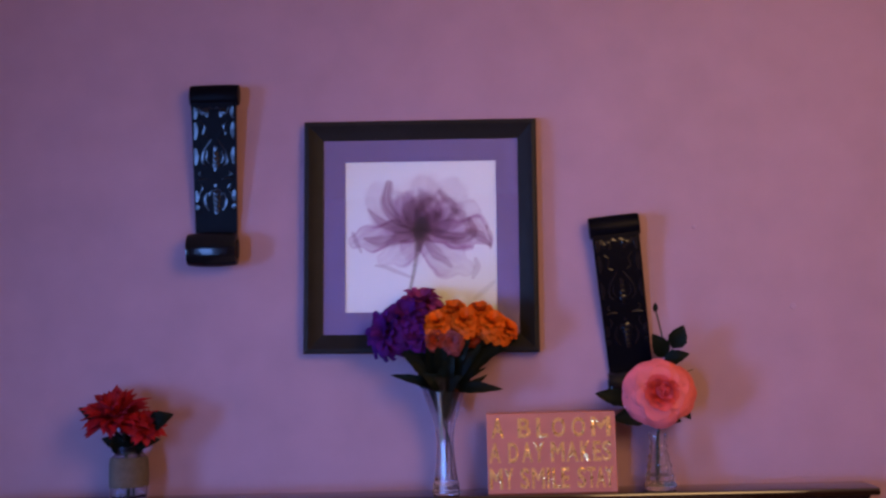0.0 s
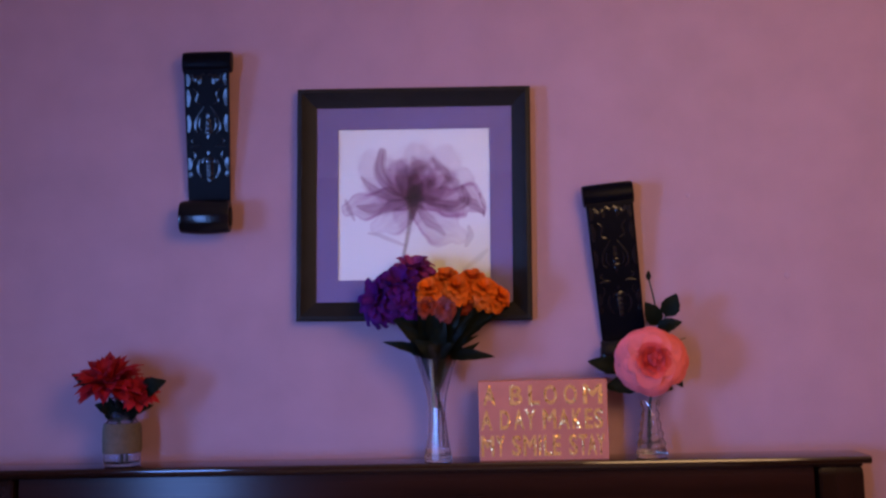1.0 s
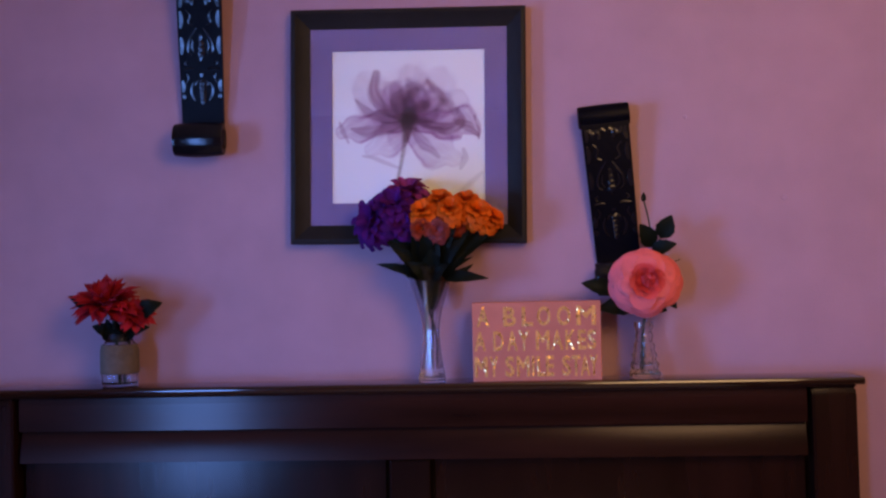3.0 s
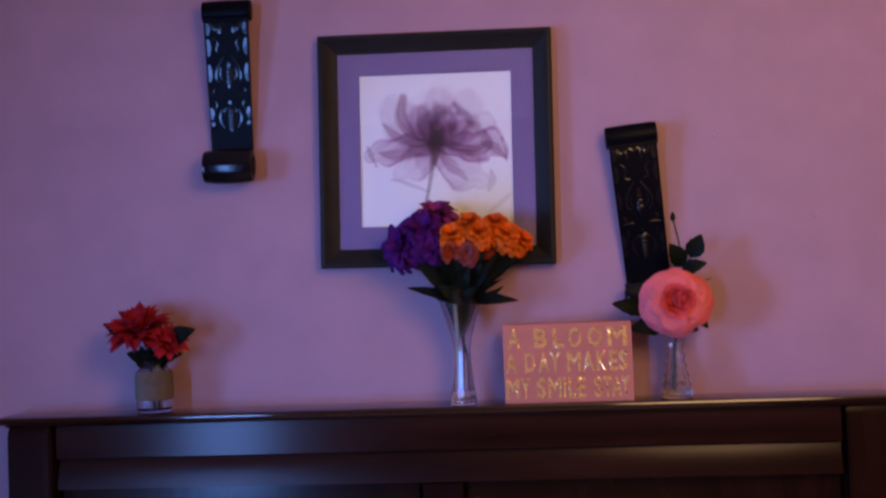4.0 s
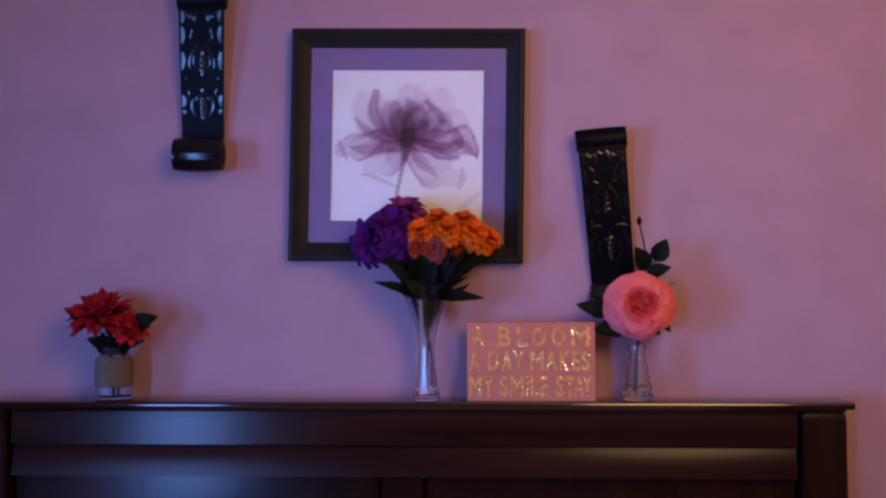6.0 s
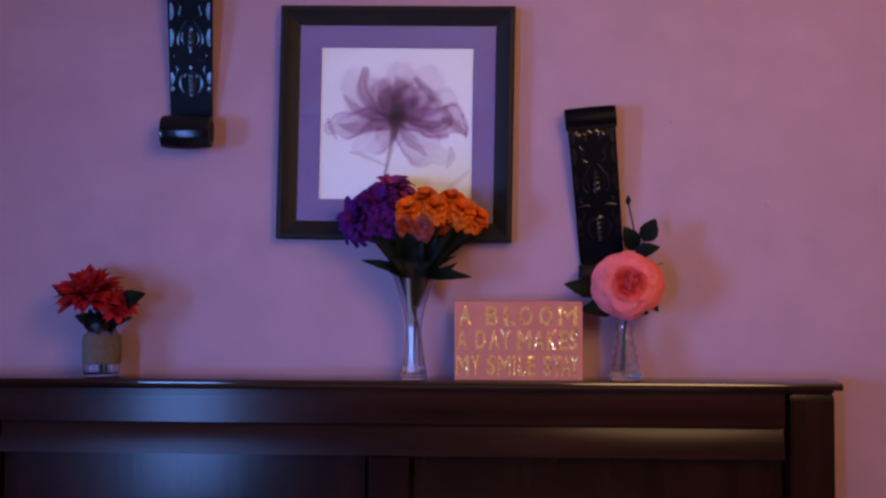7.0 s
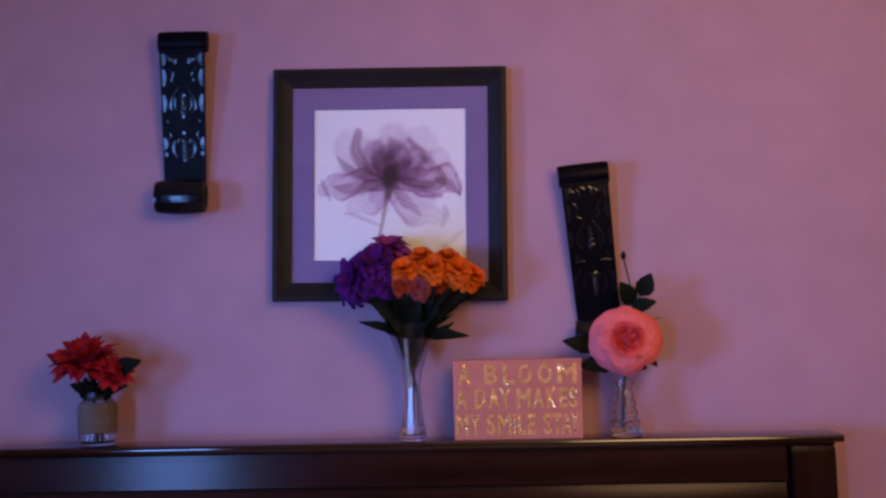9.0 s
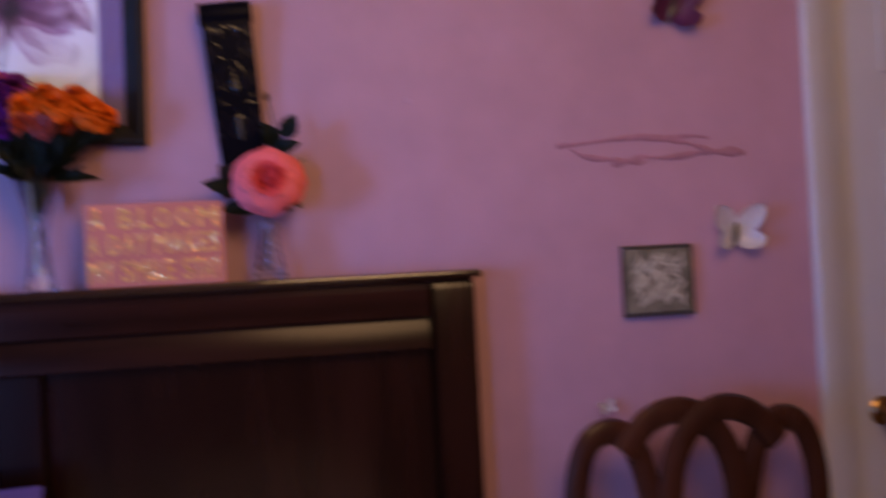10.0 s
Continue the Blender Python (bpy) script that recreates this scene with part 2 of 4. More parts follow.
M_PANE = glass("window_pane", (0.98, 0.99, 1.0), 0.0)
M_PLAQUE = pbr("grey_green_stone", (0.18, 0.173, 0.13), rough=0.5, var=0.7, scale=40, bump=0.35, bscale=45, stretch=(1.4, 1, 0.8))
M_PLAQUELT = pbr("pale_stone", (0.42, 0.40, 0.32), rough=0.5, var=0.3, scale=60, bump=0.3, bscale=80)
M_PLAQUEDK = pbr("dark_metal_rim", (0.075, 0.068, 0.062), rough=0.4, metal=0.4, var=0.3)
M_BFLYW = pbr("pearl_white_wing", (0.92, 0.90, 0.87), rough=0.25, spec=0.8, coat=0.5, var=0.12, scale=60)
M_BFLYP = pbr("plum_wing", (0.16, 0.035, 0.13), rough=0.5, var=0.35, scale=60)
M_DECAL = pbr("faded_rose_wire", (0.39, 0.185, 0.24), rough=0.6, var=0.2, scale=60)
M_BRASS = pbr("aged_brass", (0.42, 0.26, 0.12), rough=0.25, metal=1.0, var=0.2, scale=40, bump=0.05)
M_LILAC = pbr("lilac_pillow_cotton", (0.11, 0.08, 0.32), rough=0.9, var=0.12, scale=20, bump=0.4, bscale=200)
M_SHEET = pbr("mattress_ticking", (0.55, 0.52, 0.58), rough=0.95, var=0.08, scale=20, bump=0.3, bscale=200)
M_SHADE = pbr("lamp_shade_glass", (0.8, 0.7, 0.55), rough=0.5, var=0.05)
M_MARK = pbr("wall_filler", (0.47, 0.29, 0.39), rough=0.8, var=0.1, scale=90)


# ---------- the room ----------
H = 2.45
XL, XR, YF = -3.05, 3.7, -4.2
DX0, DX1, DZ = 1.456, 2.25, 2.04

bm = box(XL - 0.12, DX0, 0, 0.12, 0, H)
box(DX0, DX1, 0, 0.12, DZ, H, bm=bm)
box(DX1, XR + 0.12, 0, 0.12, 0, H, bm=bm)
solid("wall_north", bm, M_WALL, "mauve painted wall behind the bed with a doorway", "wall", "structure", smooth=False)
WY0, WY1, WZ0, WZ1 = -2.78, -1.92, 0.70, 1.90
bm = box(XL - 0.12, XL, WY1, 0, 0, H)
box(XL - 0.12, XL, YF - 0.12, WY0, 0, H, bm=bm)
box(XL - 0.12, XL, WY0, WY1, 0, WZ0, bm=bm)
box(XL - 0.12, XL, WY0, WY1, WZ1, H, bm=bm)
solid("wall_west", bm, M_WALL, "mauve painted side wall with a window", "wall", "structure", smooth=False)
VX0, VX1, VZ0, VZ1 = -2.13, -1.47, 0.10, 2.20
bm = box(VX1, XR, YF - 0.12, YF, 0, H)
box(XL, VX0, YF - 0.12, YF, 0, H, bm=bm)
box(VX0, VX1, YF - 0.12, YF, 0, VZ0, bm=bm)
box(VX0, VX1, YF - 0.12, YF, VZ1, H, bm=bm)
solid("wall_south", bm, M_WALL, "mauve painted wall behind the camera with a tall window", "wall", "structure", smooth=False)
solid("wall_east", box(XR, XR + 0.12, YF - 0.12, 0, 0, H), M_WALL, "mauve painted side wall", "wall", "structure", smooth=False)
solid("floor", box(XL - 0.12, XR + 0.12, YF - 0.12, 0.12, -0.1, 0), M_FLOOR, "beige carpeted bedroom floor", "floor", "structure", smooth=False)
solid("ceiling", box(XL - 0.12, XR + 0.12, YF - 0.12, 0.12, H, H + 0.1), M_CEIL, "white painted ceiling", "ceiling", "structure", smooth=False)
skirt = [(-0.001, 0), (-0.016, 0), (-0.016, 0.075), (-0.008, 0.09), (-0.001, 0.095)]
solid("baseboard", prism(skirt, XL, DX0 - 0.08), M_WHITE, "white painted baseboard", "baseboard", "structure")


def window_unit(name, m, w, h):
    """A white sash window in its opening; local x along the wall, y through it, z up from the sill."""
    e = thing(name, "white framed sash window at dusk", "window", m.translation, kind="structure")

    def put(n, b, mat, label=""):
        b.transform(m)
        o = part(n, b, mat, e, label)
        return o

    f = 0.05
    b = box(0, w, -0.05, 0.05, 0, f, 0.004)
    box(0, w, -0.05, 0.05, h - f, h, 0.004, bm=b)
    box(0, f, -0.05, 0.05, f, h - f, 0.004, bm=b)
    box(w - f, w, -0.05, 0.05, f, h - f, 0.004, bm=b)
    put("window_frame", b, M_WHITE)
    put("sash_bar", box(f, w - f, -0.02, 0.02, h / 2 - 0.02, h / 2 + 0.02, 0.003), M_WHITE)
    for z0, z1 in ((f, h / 2 - 0.02), (h / 2 + 0.02, h - f)):
        o = put("pane", box(f, w - f, -0.003, 0.003, z0, z1), M_PANE)
        o.visible_shadow = False
    put("window_sill", box(-0.04, w + 0.04, -0.11, -0.052, -0.02, 0.012, 0.005), M_WHITE)


window_unit("window_1", pose(XL - 0.07, WY0, WZ0, rz=90), WY1 - WY0, WZ1 - WZ0)
window_unit("window_2", pose(VX1, YF - 0.07, VZ0, rz=180), VX1 - VX0, VZ1 - VZ0)

# door and casing
CW = 0.072
cas = thing("door_trim", "white painted door casing with a stepped profile", "door casing", (DX0, 0, 0), kind="structure")
prof = [(DX0 - CW, 0), (DX0 - CW, -0.012), (DX0 - CW + 0.006, -0.017), (DX0 - 0.03, -0.017), (DX0 - 0.024, -0.013), (DX0 - 0.008, -0.011), (DX0 + 0.002, -0.006), (DX0 + 0.002, 0)]
b = bmesh.new()
for z0, z1 in ((0.0, DZ + CW),):
    lo = [b.verts.new((x, y - 0.001, z0)) for x, y in prof]
    hi = [b.verts.new((x, y - 0.001, z1)) for x, y in prof]
    for i in range(len(prof)):
        b.faces.new((lo[i], lo[(i + 1) % len(prof)], hi[(i + 1) % len(prof)], hi[i]))
    b.faces.new(lo)
    b.faces.new(hi[::-1])
part("side_casing", b, M_WHITE, cas)
part("side_casing", box(DX1 - 0.002, DX1 + CW, -0.017, -0.001, 0, DZ + CW, 0.004), M_WHITE, cas)
part("head_casing", box(DX0 + 0.004, DX1 - 0.004, -0.017, -0.001, DZ, DZ + CW, 0.004), M_WHITE, cas)
door = thing("door_1", "closed white panelled door with a brass knob", "door", (DX0, 0.02, 0), kind="structure")
part("door_leaf", box(DX0 + 0.004, DX1 - 0.004, 0.016, 0.05, 0.01, DZ - 0.004, 0.002), M_WHITE, door)
for px in ((DX0 + 0.12, DX0 + 0.355), (DX0 + 0.425, DX1 - 0.12)):
    for pz in ((0.22, 0.80), (1.02, 1.50), (1.62, 1.90)):
        b = box(px[0], px[1], 0.010, 0.0158, pz[0], pz[1], 0.003)
        box(px[0] + 0.03, px[1] - 0.03, 0.004, 0.0102, pz[0] + 0.03, pz[1] - 0.03, 0.003, bm=b)
        part("raised_panel", b, M_WHITE, door)
kx, kz = DX0 + 0.082, 0.915
b = lathe([(0.0305, 0), (0.0305, 0.004), (0.024, 0.010), (0.012, 0.012), (0.011, 0.030), (0.020, 0.036), (0.0275, 0.046), (0.029, 0.056), (0.025, 0.066), (0.012, 0.071)], 0, 0, 28)
b.transform(pose(kx, 0.0155, kz, rx=90))
part("door_knob", b, M_BRASS, door, "round aged brass knob")

# ---------- headboard ----------
HB = 1.253
hb = thing("headboard", "dark espresso wooden panelled headboard against the mauve wall", "headboard", (-0.126, -0.04, 0))
M_CAP = pbr("espresso_wood_polished_top", (0.021, 0.0066, 0.0038), spec=0.42, rough=0.1, var=0.8, scale=14, bump=0.05, bscale=40, stretch=(0.12, 1, 1), dist=0.0004, coat=1.0)
M_CAP.node_tree.nodes["Principled BSDF"].inputs["Coat Roughness"].default_value = 0.06
GAP = 0.008  # shadow groove between rails, panels and uprights
capp = [(-0.004, HB), (-0.086, HB), (-0.0895, HB - 0.0015), (-0.0915, HB - 0.005), (-0.0915, HB - 0.009), (-0.0895, HB - 0.0125), (-0.086, HB - 0.014), (-0.004, HB - 0.014)]
part("cap_rail", prism(capp, -0.946, 0.666), M_CAP, hb)
part("cap_moulding", prism([(-0.01, HB - 0.0145), (-0.080, HB - 0.0145), (-0.0785, HB - 0.018), (-0.075, HB - 0.0195), (-0.01, HB - 0.0195)], -0.934, 0.654), M_HEAD, hb)
ZT = HB - 0.020


def upright(x0, x1):
    """A post whose face leans back a little at its head."""
    b = prism([(-0.012, 0), (-0.076, 0), (-0.078, 0.003), (-0.078, ZT - 0.014), (-0.073, ZT), (-0.012, ZT)], x0, x1)
    bmesh.ops.bevel(b, geom=[e for e in b.edges if abs(e.verts[0].co.x - e.verts[1].co.x) < 1e-6 and min(v.co.y for v in e.verts) < -0.06], offset=0.003, segments=2, affect="EDGES")
    return b


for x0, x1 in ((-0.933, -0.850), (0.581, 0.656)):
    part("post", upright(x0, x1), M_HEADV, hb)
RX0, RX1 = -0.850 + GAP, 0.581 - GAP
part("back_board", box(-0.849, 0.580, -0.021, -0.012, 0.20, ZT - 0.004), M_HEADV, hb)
part("top_rail", prism([(-0.022, 1.1735), (-0.070, 1.1735), (-0.070, ZT - 0.012), (-0.0685, ZT), (-0.022, ZT)], RX0, RX1), M_HEAD, hb, smooth=False)
part("sloped_rail", prism([(-0.022, 1.1715)] + [(-0.0684 + 0.0118 * t * (0.45 + 0.55 * t), 1.1160 + 0.0555 * t) for t in (1, 0.8, 0.6, 0.4, 0.2, 0)] + [(-0.022, 1.1150)], RX0, RX1), M_HEADS, hb)
SX_L, SX_R = -0.163, -0.089
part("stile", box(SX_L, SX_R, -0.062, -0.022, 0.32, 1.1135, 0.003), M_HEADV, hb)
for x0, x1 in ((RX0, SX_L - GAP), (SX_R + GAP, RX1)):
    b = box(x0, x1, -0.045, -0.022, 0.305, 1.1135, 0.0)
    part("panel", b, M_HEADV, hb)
part("bottom_rail", box(RX0, RX1, -0.064, -0.022, 0.18, 0.304, 0.003), M_HEAD, hb)

# bed below it
bed = thing("bed_base", "upholstered bed base on the carpet", "bed", (-0.126, -1.1, 0))
part("box_spring", box(-0.90, 0.645, -2.0, -0.11, 0.10, 0.34, 0.02), M_SHEET, bed)
for x in (-0.8, 0.54):
    for y in (-1.9, -0.22):
        part("leg", box(x - 0.03, x + 0.03, y - 0.03, y + 0.03, 0, 0.0995, 0.004), M_HEADV, bed)
solid("mattress", box(-0.90, 0.645, -2.0, -0.11, 0.341, 0.60, 0.045, seg=4), M_SHEET, "pale quilted mattress on the bed base", "mattress")


def pillow(cx, cy, cz, w, h, d, lean, label):
    b = bmesh.new()
    n = 14
    grid = {}
    for s in (-1, 1):
        for i in range(n + 1):
            for j in range(n + 1):
                u, v = 2 * i / n - 1, 2 * j / n - 1
                edge = (1 - u ** 4) * (1 - v ** 4)
                puff = d / 2 * max(edge, 0) ** 0.55
                pinch = 1 - 0.05 * (1 - abs(u)) * v * v - 0.05 * (1 - abs(v)) * u * u
                wob = 0.006 * noise.noise((u * 2, v * 2, s))
                grid[s, i, j] = b.verts.new((u * w / 2 * pinch, s * (puff + wob * edge), v * h / 2 * pinch))
        for i in range(n):
            for j in range(n):
                b.faces.new([grid[s, a, c] for a, c in ((i, j), (i + 1, j), (i + 1, j + 1), (i, j + 1))])
    bmesh.ops.remove_doubles(b, verts=b.verts[:], dist=0.0008)
    b.transform(pose(cx, cy, cz, rx=-lean))
    return solid("pillow", b, M_LILAC, label, "pillow")


pillow(-0.375, -0.20, 0.770, 0.60, 0.37, 0.15, 12, "lilac pillow propped against the dark headboard")

# ---------- picture ----------
FX, FZ, TILT = -0.12, 1.722, 1.0
PM = pose(FX, 0, FZ, ry=TILT)
pic = thing("picture", "black framed mauve flower print with a violet mat", "picture", (FX, -0.02, FZ))


def hung(name, b, mat, label="", smooth=True):
    b.transform(PM)
    return part(name, b, mat, pic, label, smooth)


def moulding(W, w, name):
    prof = [(0.0, -0.003), (0.0, -0.024), (0.003, -0.028), (0.009, -0.029), (0.014, -0.025), (0.024, -0.019), (w - 0.004, -0.016), (w, -0.014), (w, -0.003)]
    for k in range(4):
        b = bmesh.new()
        rings = []
        for s in (-1, 1):
            rings.append([b.verts.new((s * (W - d), y, -(W - d))) for d, y in prof])
        n = len(prof)
        for i in range(n):
            b.faces.new((rings[0][i], rings[0][(i + 1) % n], rings[1][(i + 1) % n], rings[1][i]))
        b.faces.new(rings[0])
        b.faces.new(rings[1][::-1])
        b.transform(Matrix.Rotation(radians(90 * k), 4, "Y"))
        hung(name, b, M_FRAME)


W = 0.21875
moulding(W, 0.035, "frame_side")
hung("backing", box(-W + 0.004, W - 0.004, -0.004, -0.002, -W + 0.004, W - 0.004), M_FRAME)
mi, mo = 0.1425, W - 0.034
b = bmesh.new()
for x0, x1, z0, z1 in ((-mo, mo, mi, mo), (-mo, mo, -mo, -mi), (-mo, -mi, -mi, mi), (mi, mo, -mi, mi)):
    box(x0, x1, -0.0115, -0.0095, z0, z1, bm=b)
hung("mat_board", b, M_MAT, "violet mat board", smooth=False)
PRINT_Y = -0.0085
INKS = ((0.52, 0.27, 0.46), (0.32, 0.085, 0.22), (0.24, 0.15, 0.12))
# the print: broad pale petals, dark folds, calyx and stem, about the print's own centre
NP = 181
gx, gz = np.meshgrid(np.linspace(-mi - 0.004, mi + 0.004, NP), np.linspace(-mi - 0.004, mi + 0.004, NP))
paper = np.ones((NP, NP, 3)) * np.array((0.52, 0.54, 0.58))
# yellowish reflection in the picture glass, painted into the paper's lower right
paper *= (1 - 0.085 * np.clip((gz + 0.03) / -0.08, 0, 1) * np.clip((gx + 0.03) / 0.1, 0, 1))[..., None] ** np.array((0.5, 1.0, 4.0))

def ink_stroke(line, wd, ink, rim, base, tip):
    """One translucent stroke of the print: a line with half widths, an ink, and its density at rim, base and tip."""
    global paper
    pts = np.array([(p.x, p.z) for p in smooth_line([(x, 0, z) for x, z in line], 12)])
    n = len(pts)
    d = np.gradient(pts, axis=0)
    d /= np.linalg.norm(d, axis=1)[:, None]
    wob = 7 * line[-1][0] + 3 * line[-1][1]
    amp = (1.0, 0.3, 0.0)[ink]
    wx = gx + amp * (0.0030 * np.sin(gz * 105 + 90 * wob) + 0.0016 * np.sin(gx * 190 + gz * 120 + 40 * wob))
    wz = gz + amp * (0.0030 * np.sin(gx * 95 + 60 * wob) + 0.0016 * np.sin(gz * 180 - gx * 130))
    off = np.stack((wx, wz), -1)[:, :, None] - pts
    near = np.argmin((off ** 2).sum(-1), axis=2)
    rel = np.take_along_axis(off, near[..., None, None], axis=2)[:, :, 0]
    along, side = (rel * d[near]).sum(-1), rel[..., 1] * d[near][..., 0] - rel[..., 0] * d[near][..., 1]
    t = near / (n - 1)
    w = np.interp(t, np.linspace(0, 1, len(wd)), wd) * (1.04, 1.45, 1.25)[ink]
    u = side / w
    edge = np.hypot(u, along / w)
    soft = (0.20, 0.42, 0.55)[ink]
    inside = np.clip((1 - edge) / soft, 0, 1)
    veins = 1 + 0.16 * np.sin(u * 9 + 3 * np.sin(t * 5)) + 0.10 * np.sin(u * 23 + t * 4)
    dens = inside * (base + (tip - base) * t) * (0.42 + 0.40 * rim * np.clip((np.abs(edge) - 0.62) / 0.3, 0, 1)) * veins
    dens = np.clip(dens * (1.55, 1.65, 1.6)[ink] * (1 - (0.35 * t * t if ink == 0 else 0)), 0, 0.96)[..., None]
    paper = paper * (1 - dens * (1 - np.array(INKS[ink])))


ink_stroke([(-0.006, 0.030), (0.0, 0.060), (0.004, 0.078)], [0.050, 0.058, 0.046], 0, 0.0, 0.32, 0.25)
ink_stroke([(0.020, 0.030), (0.045, 0.060), (0.066, 0.084)], [0.036, 0.042, 0.026], 0, 0.0, 0.40, 0.25)
ink_stroke([(-0.030, 0.030), (-0.062, 0.058), (-0.082, 0.070)], [0.034, 0.044, 0.030], 0, 0.0, 0.35, 0.18)
ink_stroke([(-0.008, 0.066), (-0.010, 0.040), (0.0, 0.015)], [0.012, 0.018, 0.018], 1, 0.0, 0.35, 0.6)
ink_stroke([(0.0, 0.02), (-0.05, 0.045), (-0.075, 0.070)], [0.012, 0.042, 0.050, 0.034], 0, 0.45, 0.8, 0.45)
ink_stroke([(0.0, 0.02), (0.036, 0.052), (0.052, 0.078)], [0.015, 0.05, 0.056, 0.036], 0, 0.35, 0.8, 0.35)
ink_stroke([(0.0, 0.02), (-0.005, 0.05), (0.005, 0.085)], [0.015, 0.05, 0.050, 0.032], 0, 0.15, 1.1, 0.55)
ink_stroke([(0.0, 0.02), (0.05, 0.030), (0.090, 0.045)], [0.012, 0.036, 0.046, 0.024], 0, 0.8, 0.9, 0.6)
ink_stroke([(0.0, 0.005), (-0.055, 0.006), (-0.098, -0.004), (-0.122, -0.012)], [0.010, 0.026, 0.027, 0.014], 0, 1.0, 1.0, 0.9)
ink_stroke([(0.0, 0.01), (0.055, 0.004), (0.100, 0.006), (0.124, -0.006)], [0.010, 0.030, 0.034, 0.014], 0, 1.0, 1.0, 1.0)
ink_stroke([(0.0, 0.005), (-0.036, -0.024), (-0.062, -0.042)], [0.012, 0.034, 0.032, 0.018], 0, 1.0, 0.85, 0.5)
ink_stroke([(0.0, 0.005), (0.035, -0.032), (0.066, -0.050), (0.082, -0.058)], [0.014, 0.036, 0.040, 0.018], 0, 1.0, 0.85, 0.45)
ink_stroke([(0.0, 0.0), (-0.010, -0.026), (-0.014, -0.046)], [0.012, 0.034, 0.028, 0.014], 0, 0.8, 0.5, 0.3)
ink_stroke([(-0.014, 0.014), (-0.021, 0.021), (-0.048, 0.036), (-0.065, 0.067), (-0.059, 0.101)], [0.006, 0.008, 0.009, 0.010, 0.006], 1, 0.2, 0.9, 0.9)
ink_stroke([(-0.014, 0.012), (-0.048, 0.017), (-0.078, 0.029), (-0.098, 0.052)], [0.005, 0.008, 0.007, 0.002], 1, 0.2, 0.8, 0.7)
ink_stroke([(-0.012, 0.006), (-0.036, -0.002), (-0.075, -0.010), (-0.105, -0.002)], [0.005, 0.009, 0.010, 0.003], 1, 0.2, 0.8, 0.7)
ink_stroke([(-0.130, 0.008), (-0.122, -0.008), (-0.113, -0.029)], [0.002, 0.004, 0.002], 1, 0.2, 0.6, 0.6)
ink_stroke([(0.012, 0.012), (0.025, 0.010), (0.052, -0.002), (0.086, -0.002), (0.098, 0.010), (0.092, 0.033)], [0.004, 0.007, 0.009, 0.009, 0.008, 0.003], 1, 0.2, 0.8, 0.9)
ink_stroke([(0.090, 0.010), (0.112, -0.002), (0.129, -0.019)], [0.004, 0.009, 0.003], 1, 0.2, 0.8, 0.9)
ink_stroke([(0.124, 0.018), (0.131, 0.0), (0.130, -0.024)], [0.002, 0.004, 0.002], 1, 0.2, 0.7, 0.7)
ink_stroke([(0.036, 0.085), (0.050, 0.070), (0.064, 0.050), (0.048, 0.029)], [0.003, 0.006, 0.006, 0.003], 1, 0.2, 0.8, 0.6)
ink_stroke([(0.026, 0.046), (0.031, 0.036), (0.028, 0.028)], [0.003, 0.006, 0.003], 1, 0.2, 0.8, 0.8)
ink_stroke([(-0.022, 0.036), (-0.022, 0.054), (-0.002, 0.058), (0.016, 0.070)], [0.006, 0.011, 0.010, 0.005], 1, 0.2, 0.8, 0.5)
ink_stroke([(-0.004, 0.040), (0.006, 0.062), (0.000, 0.084)], [0.010, 0.014, 0.006], 1, 0.2, 0.5, 0.4)
ink_stroke([(-0.002, 0.030), (0.020, 0.050), (0.034, 0.066)], [0.016, 0.026, 0.014], 0, 0.5, 0.9, 0.7)
ink_stroke([(0.0, 0.030), (-0.016, 0.050), (-0.022, 0.076)], [0.016, 0.024, 0.012], 0, 0.5, 0.9, 0.7)
ink_stroke([(0.006, 0.022), (0.040, 0.030), (0.066, 0.048)], [0.012, 0.022, 0.014], 0, 0.6, 0.8, 0.7)
ink_stroke([(0.030, 0.066), (0.012, 0.078), (-0.012, 0.070)], [0.004, 0.007, 0.004], 1, 0.2, 0.6, 0.5)
ink_stroke([(0.060, 0.052), (0.078, 0.040), (0.086, 0.020)], [0.003, 0.007, 0.004], 1, 0.2, 0.6, 0.5)
ink_stroke([(0.012, -0.008), (0.028, -0.032), (0.056, -0.056)], [0.006, 0.009, 0.004], 1, 0.2, 0.7, 0.5)
ink_stroke([(-0.084, -0.053), (-0.050, -0.065), (-0.017, -0.077)], [0.002, 0.004, 0.002], 1, 0.2, 0.5, 0.4)
ink_stroke([(0.102, -0.045), (0.106, -0.060), (0.098, -0.080)], [0.003, 0.006, 0.003], 1, 0.2, 0.5, 0.4)
ink_stroke([(0.002, 0.026), (0.000, 0.006), (-0.005, -0.024)], [0.012, 0.018, 0.007], 2, 0.0, 0.9, 0.8)
ink_stroke([(-0.003, 0.0), (-0.006, -0.021), (-0.013, -0.065), (-0.021, -0.105), (-0.024, -0.138)], [0.010, 0.0055, 0.0042, 0.0036, 0.0036], 2, 0.0, 0.9, 0.9)
ink_stroke([(0.100, -0.118), (0.118, -0.104), (0.136, -0.088)], [0.004, 0.006, 0.004], 2, 0.0, 0.3, 0.3)
sheet = bpy.data.meshes.new("print_sheet")
vid = np.arange(NP * NP).reshape(NP, NP)
quads = np.stack((vid[:-1, :-1], vid[:-1, 1:], vid[1:, 1:], vid[1:, :-1]), -1).reshape(-1, 4)
sheet.from_pydata(np.stack((gx.ravel(), np.full(NP * NP, PRINT_Y), gz.ravel()), -1).tolist(), [], quads.tolist())
att = sheet.attributes.new("print", "FLOAT_COLOR", "POINT")
att.data.foreach_set("color", np.concatenate((paper.reshape(-1, 3), np.ones((NP * NP, 1))), 1).astype(np.float32).ravel())
